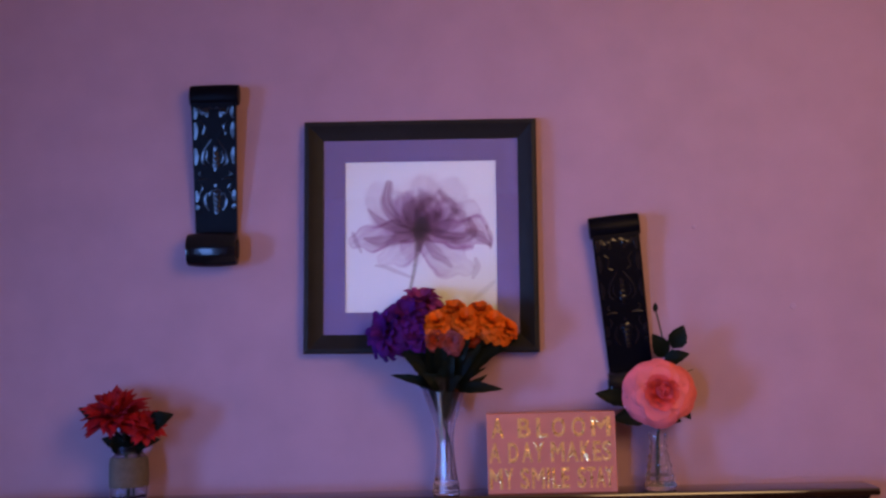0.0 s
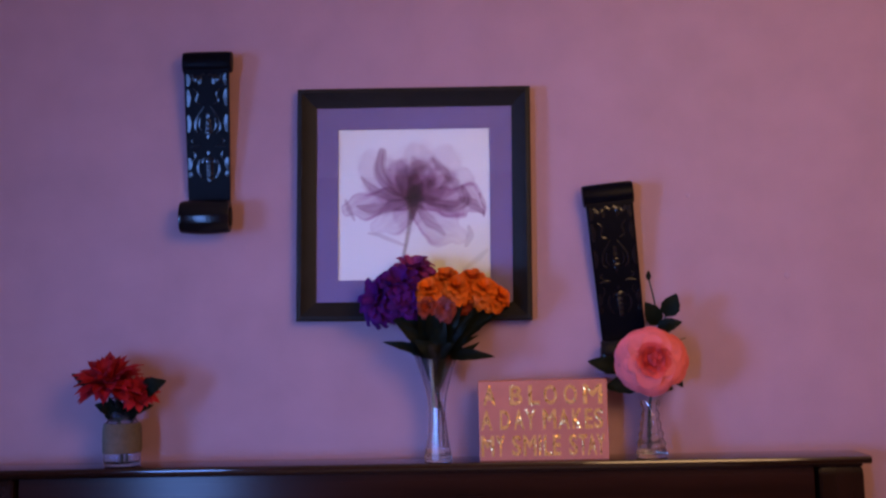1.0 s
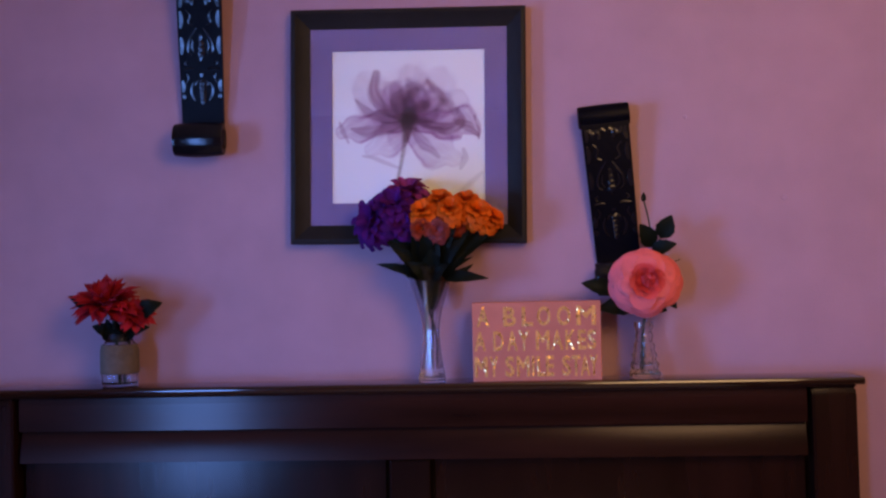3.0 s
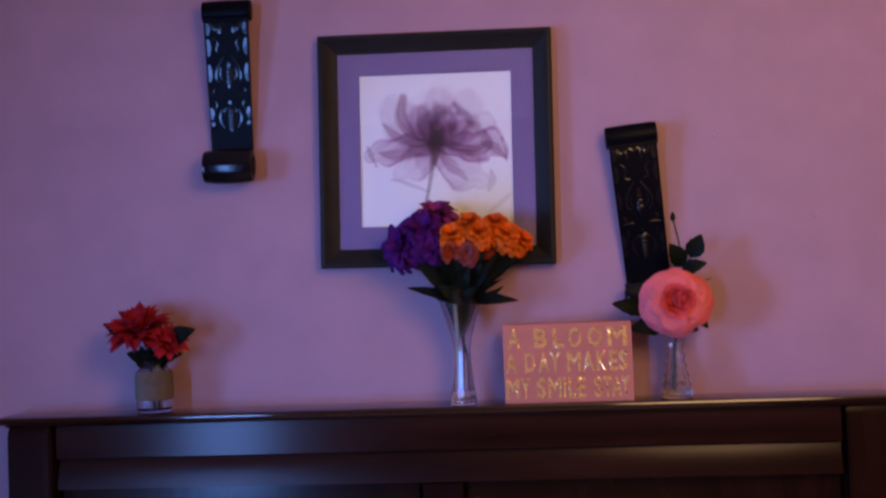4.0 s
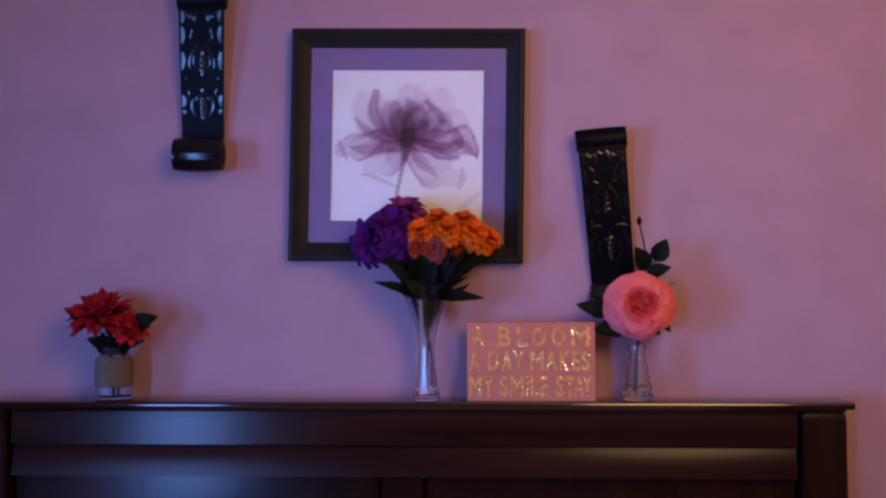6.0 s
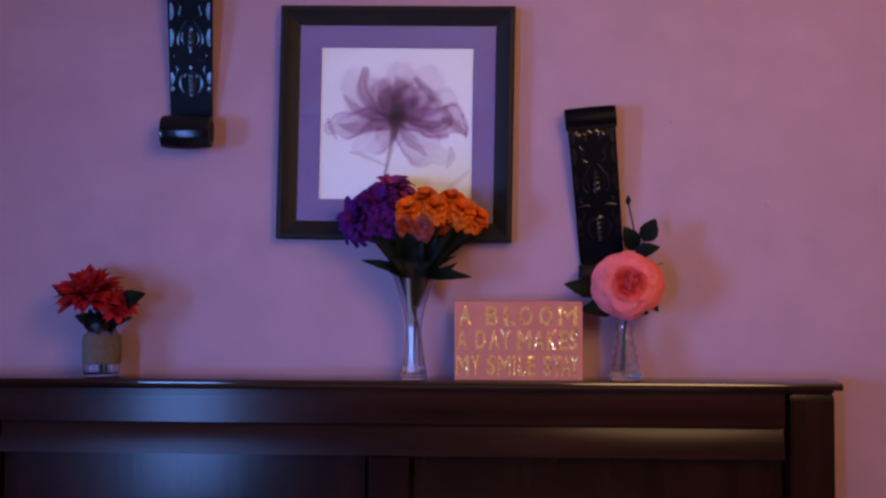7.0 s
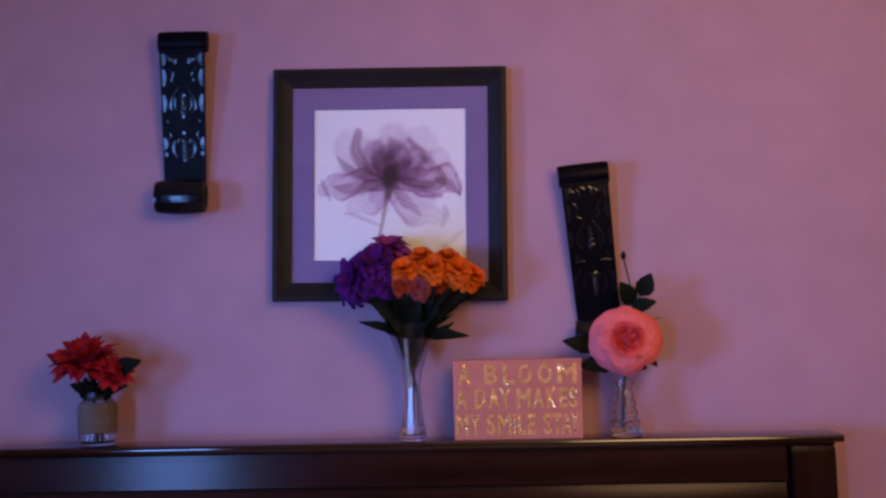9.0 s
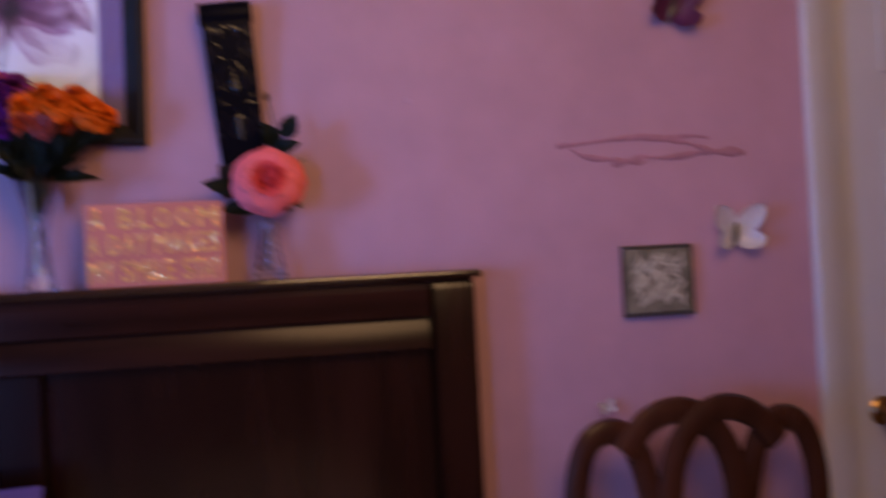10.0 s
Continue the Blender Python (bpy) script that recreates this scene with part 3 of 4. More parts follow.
b = bmesh.new()
b.from_mesh(sheet)
pnode = M_PAPER.node_tree.nodes.new("ShaderNodeAttribute")
pnode.attribute_name = "print"
M_PAPER.node_tree.links.new(pnode.outputs["Color"], M_PAPER.node_tree.nodes["Principled BSDF"].inputs["Base Color"])
hung("print_sheet", b, M_PAPER, "white paper with a mauve see-through flower", smooth=False)
hung("print_board", box(-mi - 0.004, mi + 0.004, -0.0075, -0.0055, -mi - 0.004, mi + 0.004), M_FRAME, smooth=False)
pane = hung("glazing", box(-mo, mo, -0.0142, -0.0132, -mo, mo), M_PANE, "clear picture glass", smooth=False)
pane.visible_shadow = False

# ---------- scroll wall sconces ----------


def sconce(name, m, label, low_roll=True):
    """A black scroll: a band that rolls back at its top and forward at its foot, with a raised damask pattern."""
    e = thing(name, label, "wall decoration", m.translation, group="black scroll wall decorations")
    m = m @ Matrix.Diagonal((1, 0.62, 1, 1))
    w0, w1, th = 0.0435, 0.0400, 0.006


    # side line of the band in (y, z): back at the top roll, down the front, into the foot roll
    front = [(-0.058 + 0.046 * t, 0.138 - 0.245 * t) for t in [i / 14 for i in range(15)]]
    def strip(name, pts, width, mat):
        b, prev, n = bmesh.new(), None, len(pts)
        for i, (y, z) in enumerate(pts):
            q0, q1 = pts[max(i - 1, 0)], pts[min(i + 1, n - 1)]
            l = math.hypot(q1[0] - q0[0], q1[1] - q0[1]) or 1
            ny, nz = (q1[1] - q0[1]) / l, -(q1[0] - q0[0]) / l
            hw = width(z)
            row = [b.verts.new(c) for c in ((-hw, y, z), (hw, y, z), (hw, y - ny * th, z - nz * th), (-hw, y - ny * th, z - nz * th))]
            if prev:
                for k in range(4):
                    b.faces.new((prev[k], prev[(k + 1) % 4], row[(k + 1) % 4], row[k]))
            else:
                b.faces.new(row)
            prev = row
        b.faces.new(prev[::-1])
        b.transform(m)
        part(name, b, mat, e)

    b = lathe([(0.016, -0.0465), (0.0195, -0.0462), (0.0205, -0.040), (0.0210, 0.0), (0.0205, 0.040), (0.0195, 0.0462), (0.016, 0.0465)], 0, 0, 32)
    b.transform(m @ pose(0, -0.043, 0.1505, ry=90))
    part("top_roll", b, M_BLACK, e)
    strip("scroll_band", [(-0.058, 0.150)] + front + [(-0.0125, -0.122), (-0.014, -0.150)], lambda z: w0 + (w1 - w0) * min(1, max(0, (0.15 - z) / 0.26)), M_BLACK)
    b = lathe([(0.022, -0.0468), (0.0285, -0.0465), (0.0300, -0.0440), (0.0314, -0.030), (0.0325, -0.014), (0.0328, 0.0), (0.0325, 0.014), (0.0314, 0.030), (0.0300, 0.0440), (0.0285, 0.0465), (0.022, 0.0468)], 0, 0, 36)
    b.transform(m @ pose(0, -0.054, -0.1445, ry=90))
    part("foot_roll", b, M_LACQUER, e)
    for sx in (-0.0480, 0.0470):
        b = lathe([(0.0185, 0), (0.0180, 0.001)], 0, 0, 24)
        b.transform(m @ pose(sx, -0.054, -0.1445, ry=90))
        part("roll_end", b, M_BLACK, e)
    # raised pattern on the front of the band: (half width, points)
    motifs = []
    for s in (-1, 1):
        for z0, z1 in ((0.127, 0.104), (0.098, 0.066), (0.050, 0.018), (-0.030, -0.052), (-0.056, -0.066)):
            motifs.append((0.0034, [(s * 0.0365, z0), (s * 0.0345, (z0 + z1) / 2), (s * 0.0365, z1)]))
        motifs.append((0.0042, [(s * 0.030, 0.126), (s * 0.022, 0.116), (s * 0.015, 0.121), (s * 0.013, 0.108)]))
        motifs.append((0.0018, [(s * 0.013, 0.122), (s * 0.007, 0.126), (s * 0.001, 0.122)]))
        motifs.append((0.0016, [(s * 0.026, 0.100), (s * 0.018, 0.090), (s * 0.021, 0.076), (s * 0.012, 0.070)]))
        motifs.append((0.0019, [(s * 0.006, 0.066), (s * 0.015, 0.053), (s * 0.022, 0.040), (s * 0.0235, 0.024), (s * 0.016, 0.016)]))
        motifs.append((0.0013, [(s * 0.014, 0.044), (s * 0.016, 0.030), (s * 0.011, 0.020)]))
        motifs.append((0.0017, [(s * 0.013, -0.009), (s * 0.022, -0.0075), (s * 0.034, -0.010)]))
        motifs.append((0.0014, [(s * 0.026, 0.006), (s * 0.031, 0.001), (s * 0.026, -0.003)]))
        motifs.append((0.0019, [(s * 0.016, -0.034), (s * 0.0205, -0.046), (s * 0.019, -0.058), (s * 0.013, -0.068)]))
        motifs.append((0.0014, [(s * 0.028, -0.018), (s * 0.025, -0.026), (s * 0.030, -0.036)]))
        motifs.append((0.0015, [(s * 0.004, -0.030), (s * 0.010, -0.033), (s * 0.012, -0.040)]))
    for z0 in (0.054, 0.044, 0.034, 0.024):
        motifs.append((0.0030 + 0.09 * (0.054 - z0), [(-0.0012, z0), (0.0014, z0 - 0.005), (-0.0006, z0 - 0.0110)]))
    motifs.append((0.0020, [(0, 0.012), (0, 0.009), (0, 0.006)]))
    motifs.append((0.0026, [(0, -0.018), (0, -0.021), (0, -0.024)]))
    for z0 in (-0.030, -0.0385, -0.047, -0.0555, -0.064):
        motifs.append((0.0052 + 0.05 * (z0 + 0.047), [(-0.0015, z0), (0.0016, z0 - 0.004), (-0.0004, z0 - 0.0100)]))

    def front_y(z):
        return -0.058 + 0.046 * min(1, max(0, (0.138 - z) / 0.245))

    for fat, mo_ in motifs:
        pts = [(x, front_y(z) - 0.0005, z) for x, z in mo_]
        bb = ribbon(pts, lambda t, fat=fat: fat * (0.35 + 0.9 * math.sin(math.pi * (0.12 + 0.76 * t))), 0.0007)
        bb.transform(m)
        part("raised_scrollwork", bb, M_RELIEF, e)
    return e


M_RELIEF = pbr("polished_relief", (0.004, 0.005, 0.009), rough=0.17, spec=0.5, var=0.3, scale=60, bump=0.06, bscale=140)
sconce("wall_sconce", pose(-0.5065, -0.004, 1.850, ry=0.6), "black lacquered scroll wall sconce with a raised damask pattern")
sconce("wall_sconce", pose(0.2515, -0.004, 1.577, ry=-4.9), "black lacquered scroll wall sconce leaning beside the picture")

# ---------- plants ----------


def petal_mesh(name, L, wd, tilt, r0, curl, cup, mat, tipw=0.25, peak=0.6, nv=8, nu=6, wave=0.0):
    """One petal: x outwards, z along the flower's axis. tilt: degrees up from flat."""
    b = bmesh.new()
    rows = []
    a = radians(tilt)
    for i in range(nv + 1):
        v = i / nv
        w = wd * (0.35 + 0.65 * math.sin(math.pi / 2 * min(1, v / peak))) if v < peak else wd * (tipw + (1 - tipw) * math.cos(math.pi / 2 * (v - peak) / (1 - peak)) ** 0.8)
        aa = a - curl * v * v
        row = []
        for j in range(nu + 1):
            u = 2 * j / nu - 1
            x = r0 + L * v * math.cos(aa) - cup * 0.5 * u * u * w * math.sin(a) - 0.11 * L * u * u * v ** 4
            z = L * v * math.sin(aa) + cup * u * u * w * math.cos(a) + wave * math.sin(5 * u + 7 * v) * v
            row.append(b.verts.new((x, u * w, z)))
        rows.append(row)
    for q0, q1 in zip(rows, rows[1:]):
        for j in range(nu):
            b.faces.new((q0[j], q0[j + 1], q1[j + 1], q1[j]))
    return mesh_of(name, b, mat)


def aim(centre, d, spin=0):
    return Matrix.Translation(centre) @ Vector(d).to_track_quat("Z", "Y").to_matrix().to_4x4() @ Matrix.Rotation(radians(spin), 4, "Z")


def bloom(parent, name, centre, d, rings, mats, rng, core_r, core_mat, label="", jitter=6, squash=1.0):
    """A flower head: a core mesh that carries its petals, each an object; rings of (count, L, width, tilt, r0, curl, cup, z, tipw)."""
    b = bmesh.new()
    bmesh.ops.create_icosphere(b, subdivisions=2, radius=core_r)
    for v in b.verts:
        v.co *= 1 + 0.12 * noise.noise(v.co * 200)
    b.transform(aim(centre, d))
    core = part(name, b, core_mat, parent, label)
    for k, (cnt, L, wd, tilt, r0, curl, cup, z, tipw) in enumerate(rings):
        me = petal_mesh("petal", L, wd, tilt, r0, curl, cup, mats[min(k, len(mats) - 1)], tipw, wave=0.02 * wd)
        for i in range(cnt):
            o = new("petal", me)
            o.parent = core
            sp = 360 * (i + 0.5 * (k % 2)) / cnt + rng.uniform(-jitter, jitter)
            sc = rng.uniform(0.88, 1.1)
            o.matrix_basis = aim(centre, d) @ Matrix.Diagonal((1, squash, 1, 1)) @ Matrix.Rotation(radians(sp), 4, "Z") @ Matrix.Translation((0, 0, z)) @ Matrix.Rotation(radians(rng.uniform(-jitter, jitter)), 4, "Y") @ Matrix.Diagonal((sc, rng.uniform(0.9, 1.1), sc, 1))
    return core


def leaf(parent, base, tip, wd, rng, bend=0.012, roll=0.0, face=(0, -1, 0.25), name="leaf", mat=None):
    """A pointed leaf blade from base to tip, folded along its midrib and toothed a little at the rim."""
    base, tip = Vector(base), Vector(tip)
    d = tip - base
    L = d.length
    d.normalize()
    nrm = Vector(face)
    side = d.cross(nrm).normalized()
    up = side.cross(d).normalized()
    b = bmesh.new()
    rows = []
    n = 9
    for i in range(n + 1):
        v = i / n
        w = wd * (math.sin(math.pi * v ** 0.8) ** 0.9 + 0.03) * (1 + 0.05 * (-1) ** i)
        p = base + d * L * v - up * 0 + up * (bend * math.sin(math.pi * v)) + side * roll * math.sin(math.pi * v)
        rows.append([b.verts.new(p + side * w * u + up * 0.25 * w * abs(u)) for u in (-1, -0.5, 0, 0.5, 1)])
    for q0, q1 in zip(rows, rows[1:]):
        for j in range(4):
            b.faces.new((q0[j], q0[j + 1], q1[j + 1], q1[j]))
    bmesh.ops.solidify(b, geom=b.faces[:], thickness=0.0006)
    return part(name, b, mat or M_LEAF, parent)


rng = random.Random(4)

# scarlet dahlia in the jar
JX, JY = -0.657, -0.056
jar = thing("jar", "small glass jar wrapped in beige burlap on the headboard", "jar", (JX, JY, HB))
prof = [(0.030, 0.0005), (0.038, 0.002), (0.041, 0.010), (0.041, 0.066), (0.038, 0.076), (0.031, 0.084), (0.030, 0.094), (0.032, 0.097), (0.0295, 0.097), (0.028, 0.084), (0.036, 0.074), (0.0385, 0.064), (0.0385, 0.010), (0.034, 0.006)]
part("glass_body", lathe([(0.80 * r, HB + z) for r, z in prof], JX, JY, 36), M_GLASS, jar)
part("burlap_wrap", lathe([(0.80 * r, z) for r, z in ((0.0415, HB + 0.024), (0.0432, HB + 0.025), (0.0434, HB + 0.045), (0.0432, HB + 0.066), (0.0402, HB + 0.077), (0.0385, HB + 0.0772), (0.0412, HB + 0.066), (0.0412, HB + 0.024))], JX, JY, 36), M_BURLAP, jar, "beige burlap wrap")
dah = thing("dahlia", "scarlet dahlia with pointed petals in the jar", "flower", (JX, JY, HB + 0.006))
part("stem", tube([(JX, JY, HB + 0.0075), (JX - 0.004, JY, HB + 0.06), (JX - 0.01, JY - 0.006, HB + 0.135)], 0.0035), M_STEM, dah)
part("stem", tube([(JX + 0.008, JY, HB + 0.0075), (JX + 0.012, JY, HB + 0.06), (JX + 0.035, JY - 0.004, HB + 0.125)], 0.0028), M_STEM, dah)
dr = [(22, 0.064, 0.0105, 12, 0.004, 0.25, 0.25, -0.004, 0.10), (21, 0.063, 0.0100, 26, 0.003, 0.2, 0.3, 0.0, 0.10), (18, 0.057, 0.0085, 40, 0.003, 0.1, 0.4, 0.002, 0.10), (14, 0.046, 0.007, 60, 0.002, 0.0, 0.5, 0.003, 0.12)]
bloom(dah, "flower_head", (JX - 0.020, JY - 0.010, HB + 0.150), (-0.05, -0.52, 0.85), dr, [M_RED], rng, 0.012, M_RED, jitter=10)
bloom(dah, "flower_head", (JX + 0.030, JY - 0.008, HB + 0.132), (0.35, -0.65, 0.60), [(16, 0.040, 0.008, 6, 0.003, 0.2, 0.25, 0, 0.1), (13, 0.034, 0.0072, 32, 0.002, 0.1, 0.35, 0.002, 0.1), (9, 0.026, 0.0065, 56, 0.002, 0, 0.4, 0.002, 0.12)], [M_RED], rng, 0.009, M_RED, jitter=10)
leaf(dah, (JX - 0.03, JY, HB + 0.135), (-0.747, JY - 0.012, HB + 0.168), 0.012, rng)
leaf(dah, (JX + 0.040, JY, HB + 0.130), (-0.572, JY - 0.010, HB + 0.152), 0.017, rng)
leaf(dah, (JX + 0.01, JY, HB + 0.095), (JX + 0.062, JY - 0.012, HB + 0.108), 0.013, rng)
leaf(dah, (JX - 0.012, JY, HB + 0.098), (JX - 0.045, JY - 0.016, HB + 0.112), 0.012, rng)

for k in range(12):  # dark leaves crowding the mouth of the jar
    a = k * 0.55 - 0.2
    leaf(dah, (JX + 0.012 * math.cos(a), JY - 0.010 * math.sin(a), HB + 0.082), (JX + 0.034 * math.cos(a), JY - 0.026 * math.sin(a), HB + rng.uniform(0.108, 0.126)), 0.010, rng, bend=0.003)

# mixed bouquet in the tall vase
VX, VY = -0.082, -0.060
vase = thing("trumpet_vase", "slim clear faceted glass trumpet vase on the headboard", "vase", (VX, VY, HB))
outer = [(0.0225, 0.0005), (0.0245, 0.003), (0.0230, 0.012), (0.0190, 0.040), (0.0155, 0.075), (0.0150, 0.095), (0.0185, 0.120), (0.0270, 0.150), (0.0360, 0.178), (0.0440, 0.200), (0.0465, 0.207)]
inner = [(0.0445, 0.207), (0.0418, 0.199), (0.0338, 0.177), (0.0248, 0.149), (0.0163, 0.120), (0.0128, 0.095), (0.0132, 0.075), (0.0160, 0.045), (0.0175, 0.024)]
b = lathe([(r * 1.02, z) for r, z in outer + inner], 0, 0, 12)
b.transform(pose(VX, VY, HB, rz=5.5))
part("glass_body", b, M_GLASS, vase, smooth=False)
bq = thing("bouquet", "bouquet of purple asters and orange marigolds in the vase", "flowers", (VX, VY, HB + 0.025))
heads = [
    ("aster", (-0.178, -0.075, 1.543), (-0.5, -0.75, 0.25), 0.050, M_PURPLE),
    ("aster", (-0.142, -0.085, 1.569), (-0.15, -0.80, 0.55), 0.044, M_PURPLE),
    ("aster", (-0.126, -0.088, 1.540), (0.0, -0.95, 0.10), 0.036, M_PURPLE),
    ("plum_aster", (-0.120, -0.058, 1.590), (0.0, -0.45, 0.9), 0.046, M_MAGENTA),
    ("marigold", (-0.088, -0.098, 1.553), (-0.1, -0.70, 0.65), 0.030, M_ORANGE),
    ("marigold", (-0.058, -0.086, 1.572), (0.0, -0.50, 0.85), 0.029, M_ORANGE),
    ("marigold", (-0.040, -0.100, 1.556), (0.05, -0.70, 0.65), 0.030, M_ORANGE),
    ("marigold", (-0.014, -0.080, 1.570), (0.1, -0.45, 0.85), 0.028, M_ORANGE),
    ("marigold", (0.006, -0.088, 1.553), (0.2, -0.70, 0.6), 0.030, M_ORANGE),
    ("marigold", (0.030, -0.074, 1.541), (0.55, -0.6, 0.5), 0.026, M_ORANGE),
    ("marigold", (-0.090, -0.104, 1.526), (-0.1, -0.95, 0.0), 0.024, M_RUST),
    ("marigold", (-0.064, -0.106, 1.521), (0.0, -0.95, 0.1), 0.025, M_DUSTY),
    ("marigold", (-0.032, -0.076, 1.532), (0.2, -0.9, 0.1), 0.024, M_RUST),
]
for k, (nm, c, d, R, mt) in enumerate(heads):
    foot = [(VX + 0.010 - 0.002 * k, VY + 0.004, HB + 0.026), (VX + 0.003, VY, HB + 0.11)] if k in (0, 5) else [(VX + (c[0] - VX) * 0.08, VY, HB + 0.135)]
    part("stem", tube(foot + [(VX + (c[0] - VX) * 0.5, (c[1] + VY) / 2 + 0.008, (HB + 0.19 + c[2]) / 2), (c[0] - d[0] * 0.01, c[1] - d[1] * 0.01, c[2] - d[2] * 0.01)], 0.0020, 6), M_STEM, bq)
    if "aster" in nm:
        rr = [(15, R * 0.96, 0.0098, -14, 0.004, 0.5, 0.25, -0.005, 0.8), (16, R, 0.0100, 4, 0.004, 0.4, 0.25, -0.001, 0.8), (13, R * 0.90, 0.0095, 22, 0.004, 0.4, 0.3, 0.002, 0.8), (11, R * 0.76, 0.0085, 40, 0.003, 0.3, 0.35, 0.004, 0.8), (8, R * 0.58, 0.0075, 60, 0.003, 0.2, 0.4, 0.006, 0.8)]
        core = M_RUST if nm == "plum_aster" else mt
    else:
        rr = [(17, R, 0.0072, -12, 0.003, 0.6, 0.35, -0.006, 0.7), (16, R, 0.0078, 8, 0.003, 0.5, 0.35, -0.003, 0.7), (14, R * 0.9, 0.0085, 27, 0.003, 0.5, 0.4, 0.002, 0.7), (12, R * 0.78, 0.0075, 46, 0.002, 0.4, 0.4, 0.005, 0.7), (9, R * 0.62, 0.0065, 66, 0.002, 0.3, 0.4, 0.007, 0.7)]
        core = M_RUST
    bloom(bq, "flower_head", c, d, rr, [mt], rng, R * 0.24, core, jitter=9)
for base, tip, w in (
    ((-0.085, -0.062, 1.440), (-0.176, -0.078, 1.466), 0.009), ((-0.075, -0.064, 1.440), (0.024, -0.082, 1.436), 0.011),
    ((-0.085, -0.07, 1.445), (-0.150, -0.10, 1.500), 0.013), ((-0.085, -0.075, 1.445), (-0.110, -0.108, 1.515), 0.013),
    ((-0.08, -0.078, 1.445), (-0.060, -0.112, 1.508), 0.013), ((-0.075, -0.072, 1.445), (-0.012, -0.10, 1.512), 0.013),
    ((-0.07, -0.066, 1.450), (0.025, -0.080, 1.512), 0.012), ((-0.06, -0.06, 1.47), (0.060, -0.066, 1.530), 0.013),
    ((-0.09, -0.055, 1.45), (-0.135, -0.045, 1.52), 0.013), ((-0.07, -0.05, 1.45), (-0.02, -0.04, 1.52), 0.013),
):
    leaf(bq, base, tip, w, rng, bend=rng.uniform(0.004, 0.014))
for base, tip, w in (
    ((-0.08, -0.08, 1.438), (-0.118, -0.104, 1.468), 0.014), ((-0.08, -0.08, 1.438), (-0.046, -0.104, 1.462), 0.014),
    ((-0.082, -0.085, 1.46), (-0.085, -0.115, 1.535), 0.013), ((-0.09, -0.05, 1.44), (-0.125, -0.075, 1.443), 0.010),
    ((-0.08, -0.07, 1.46), (-0.165, -0.085, 1.515), 0.016), ((-0.07, -0.075, 1.46), (-0.03, -0.108, 1.53), 0.012),
):
    leaf(bq, base, tip, w, rng, bend=rng.uniform(0.004, 0.014))
for k in range(120):
    a, q = rng.uniform(-1.35, 1.35), rng.uniform(0.25, 1.1)
    top = Vector((VX + 0.075 * math.sin(a) * q + 0.01, VY - 0.050 * math.cos(a) * rng.uniform(0.2, 1.0), 1.462 + 0.085 * rng.random()))
    leaf(bq, (VX + 0.02 * math.sin(a), VY - 0.015 * math.cos(a), 1.435 + 0.03 * rng.random()), top, rng.uniform(0.005, 0.011), rng, bend=rng.uniform(0.002, 0.012), roll=rng.uniform(-0.008, 0.008))
# leaf tips down inside the glass
for k in range(36):
    a = k * 2.4
    z1 = rng.uniform(0.118, 0.165)
    leaf(bq, (VX + 0.022 * math.cos(a), VY + 0.006 + 0.014 * abs(math.sin(a)), HB + 0.205), (VX + (0.004 + 0.35 * (z1 - 0.118)) * math.cos(a), VY + 0.003 + (0.004 + 0.35 * (z1 - 0.118)) * abs(math.sin(a)), HB + z1), rng.uniform(0.004, 0.008), rng, bend=0.001)
for k in range(3):
    a = k * 2.1
    leaf(bq, (VX + 0.004 * math.cos(a), VY + 0.004 * math.sin(a), HB + 0.20), (VX + 0.010 * math.cos(a), VY + 0.008 * math.sin(a), HB + 0.135), 0.005, rng, bend=0.001)

# added pale rod: the bright highlight down the vase glass, put into its colour
M_GLINT = pbr("pale_glint_rod", (0.42, 0.46, 0.40), rough=0.35, var=0.2, scale=60, bump=0.2, bscale=200)
part("stem", tube([(VX - 0.004, VY - 0.008, HB + 0.030), (VX - 0.005, VY - 0.009, HB + 0.090), (VX - 0.007, VY - 0.014, HB + 0.145), (VX - 0.010, VY - 0.022, HB + 0.200)], 0.0030, 8), M_GLINT, bq, "added pale rod for the highlight on the vase glass")

# coral rose in the cut-glass bud vase
RX, RY = 0.296, -0.062
bud = thing("bud_vase", "small cut-glass bud vase on the headboard", "vase", (RX, RY, HB))
bo = [(0.0260, 0.0005), (0.0275, 0.004), (0.0265, 0.014), (0.0215, 0.040), (0.0165, 0.066), (0.0145, 0.082), (0.0160, 0.094), (0.0180, 0.100)]
bi = [(0.0160, 0.100), (0.0138, 0.092), (0.0118, 0.082), (0.0135, 0.066), (0.0180, 0.042), (0.0225, 0.018)]
b = bmesh.new()
rings, nf = [], 12
for k in range(13):
    z = 0.0005 + 0.0995 * k / 12
    r = np.interp(z, [p[1] for p in bo], [p[0] for p in bo]) * (1.09 if k % 2 else 0.92)
    rings.append([b.verts.new((RX + r * math.cos(2 * math.pi * (i + 0.5 * (k % 2)) / nf), RY + r * math.sin(2 * math.pi * (i + 0.5 * (k % 2)) / nf), HB + z)) for i in range(nf)])
for k, (q0, q1) in enumerate(zip(rings, rings[1:])):  # diamond facets
    for i in range(nf):
        j = (i + 1) % nf
        for tri in (((q0[i], q0[j], q1[i]), (q0[j], q1[j], q1[i])) if k % 2 == 0 else ((q0[i], q0[j], q1[j]), (q0[i], q1[j], q1[i]))):
            b.faces.new(tri)
inside = [[b.verts.new((RX + r * math.cos(2 * math.pi * i / nf), RY + r * math.sin(2 * math.pi * i / nf), HB + z)) for i in range(nf)] for r, z in bi]
for q0, q1 in zip([rings[-1]] + inside, inside):
    for i in range(nf):
        b.faces.new((q0[i], q0[(i + 1) % nf], q1[(i + 1) % nf], q1[i]))
b.faces.new(rings[0][::-1])
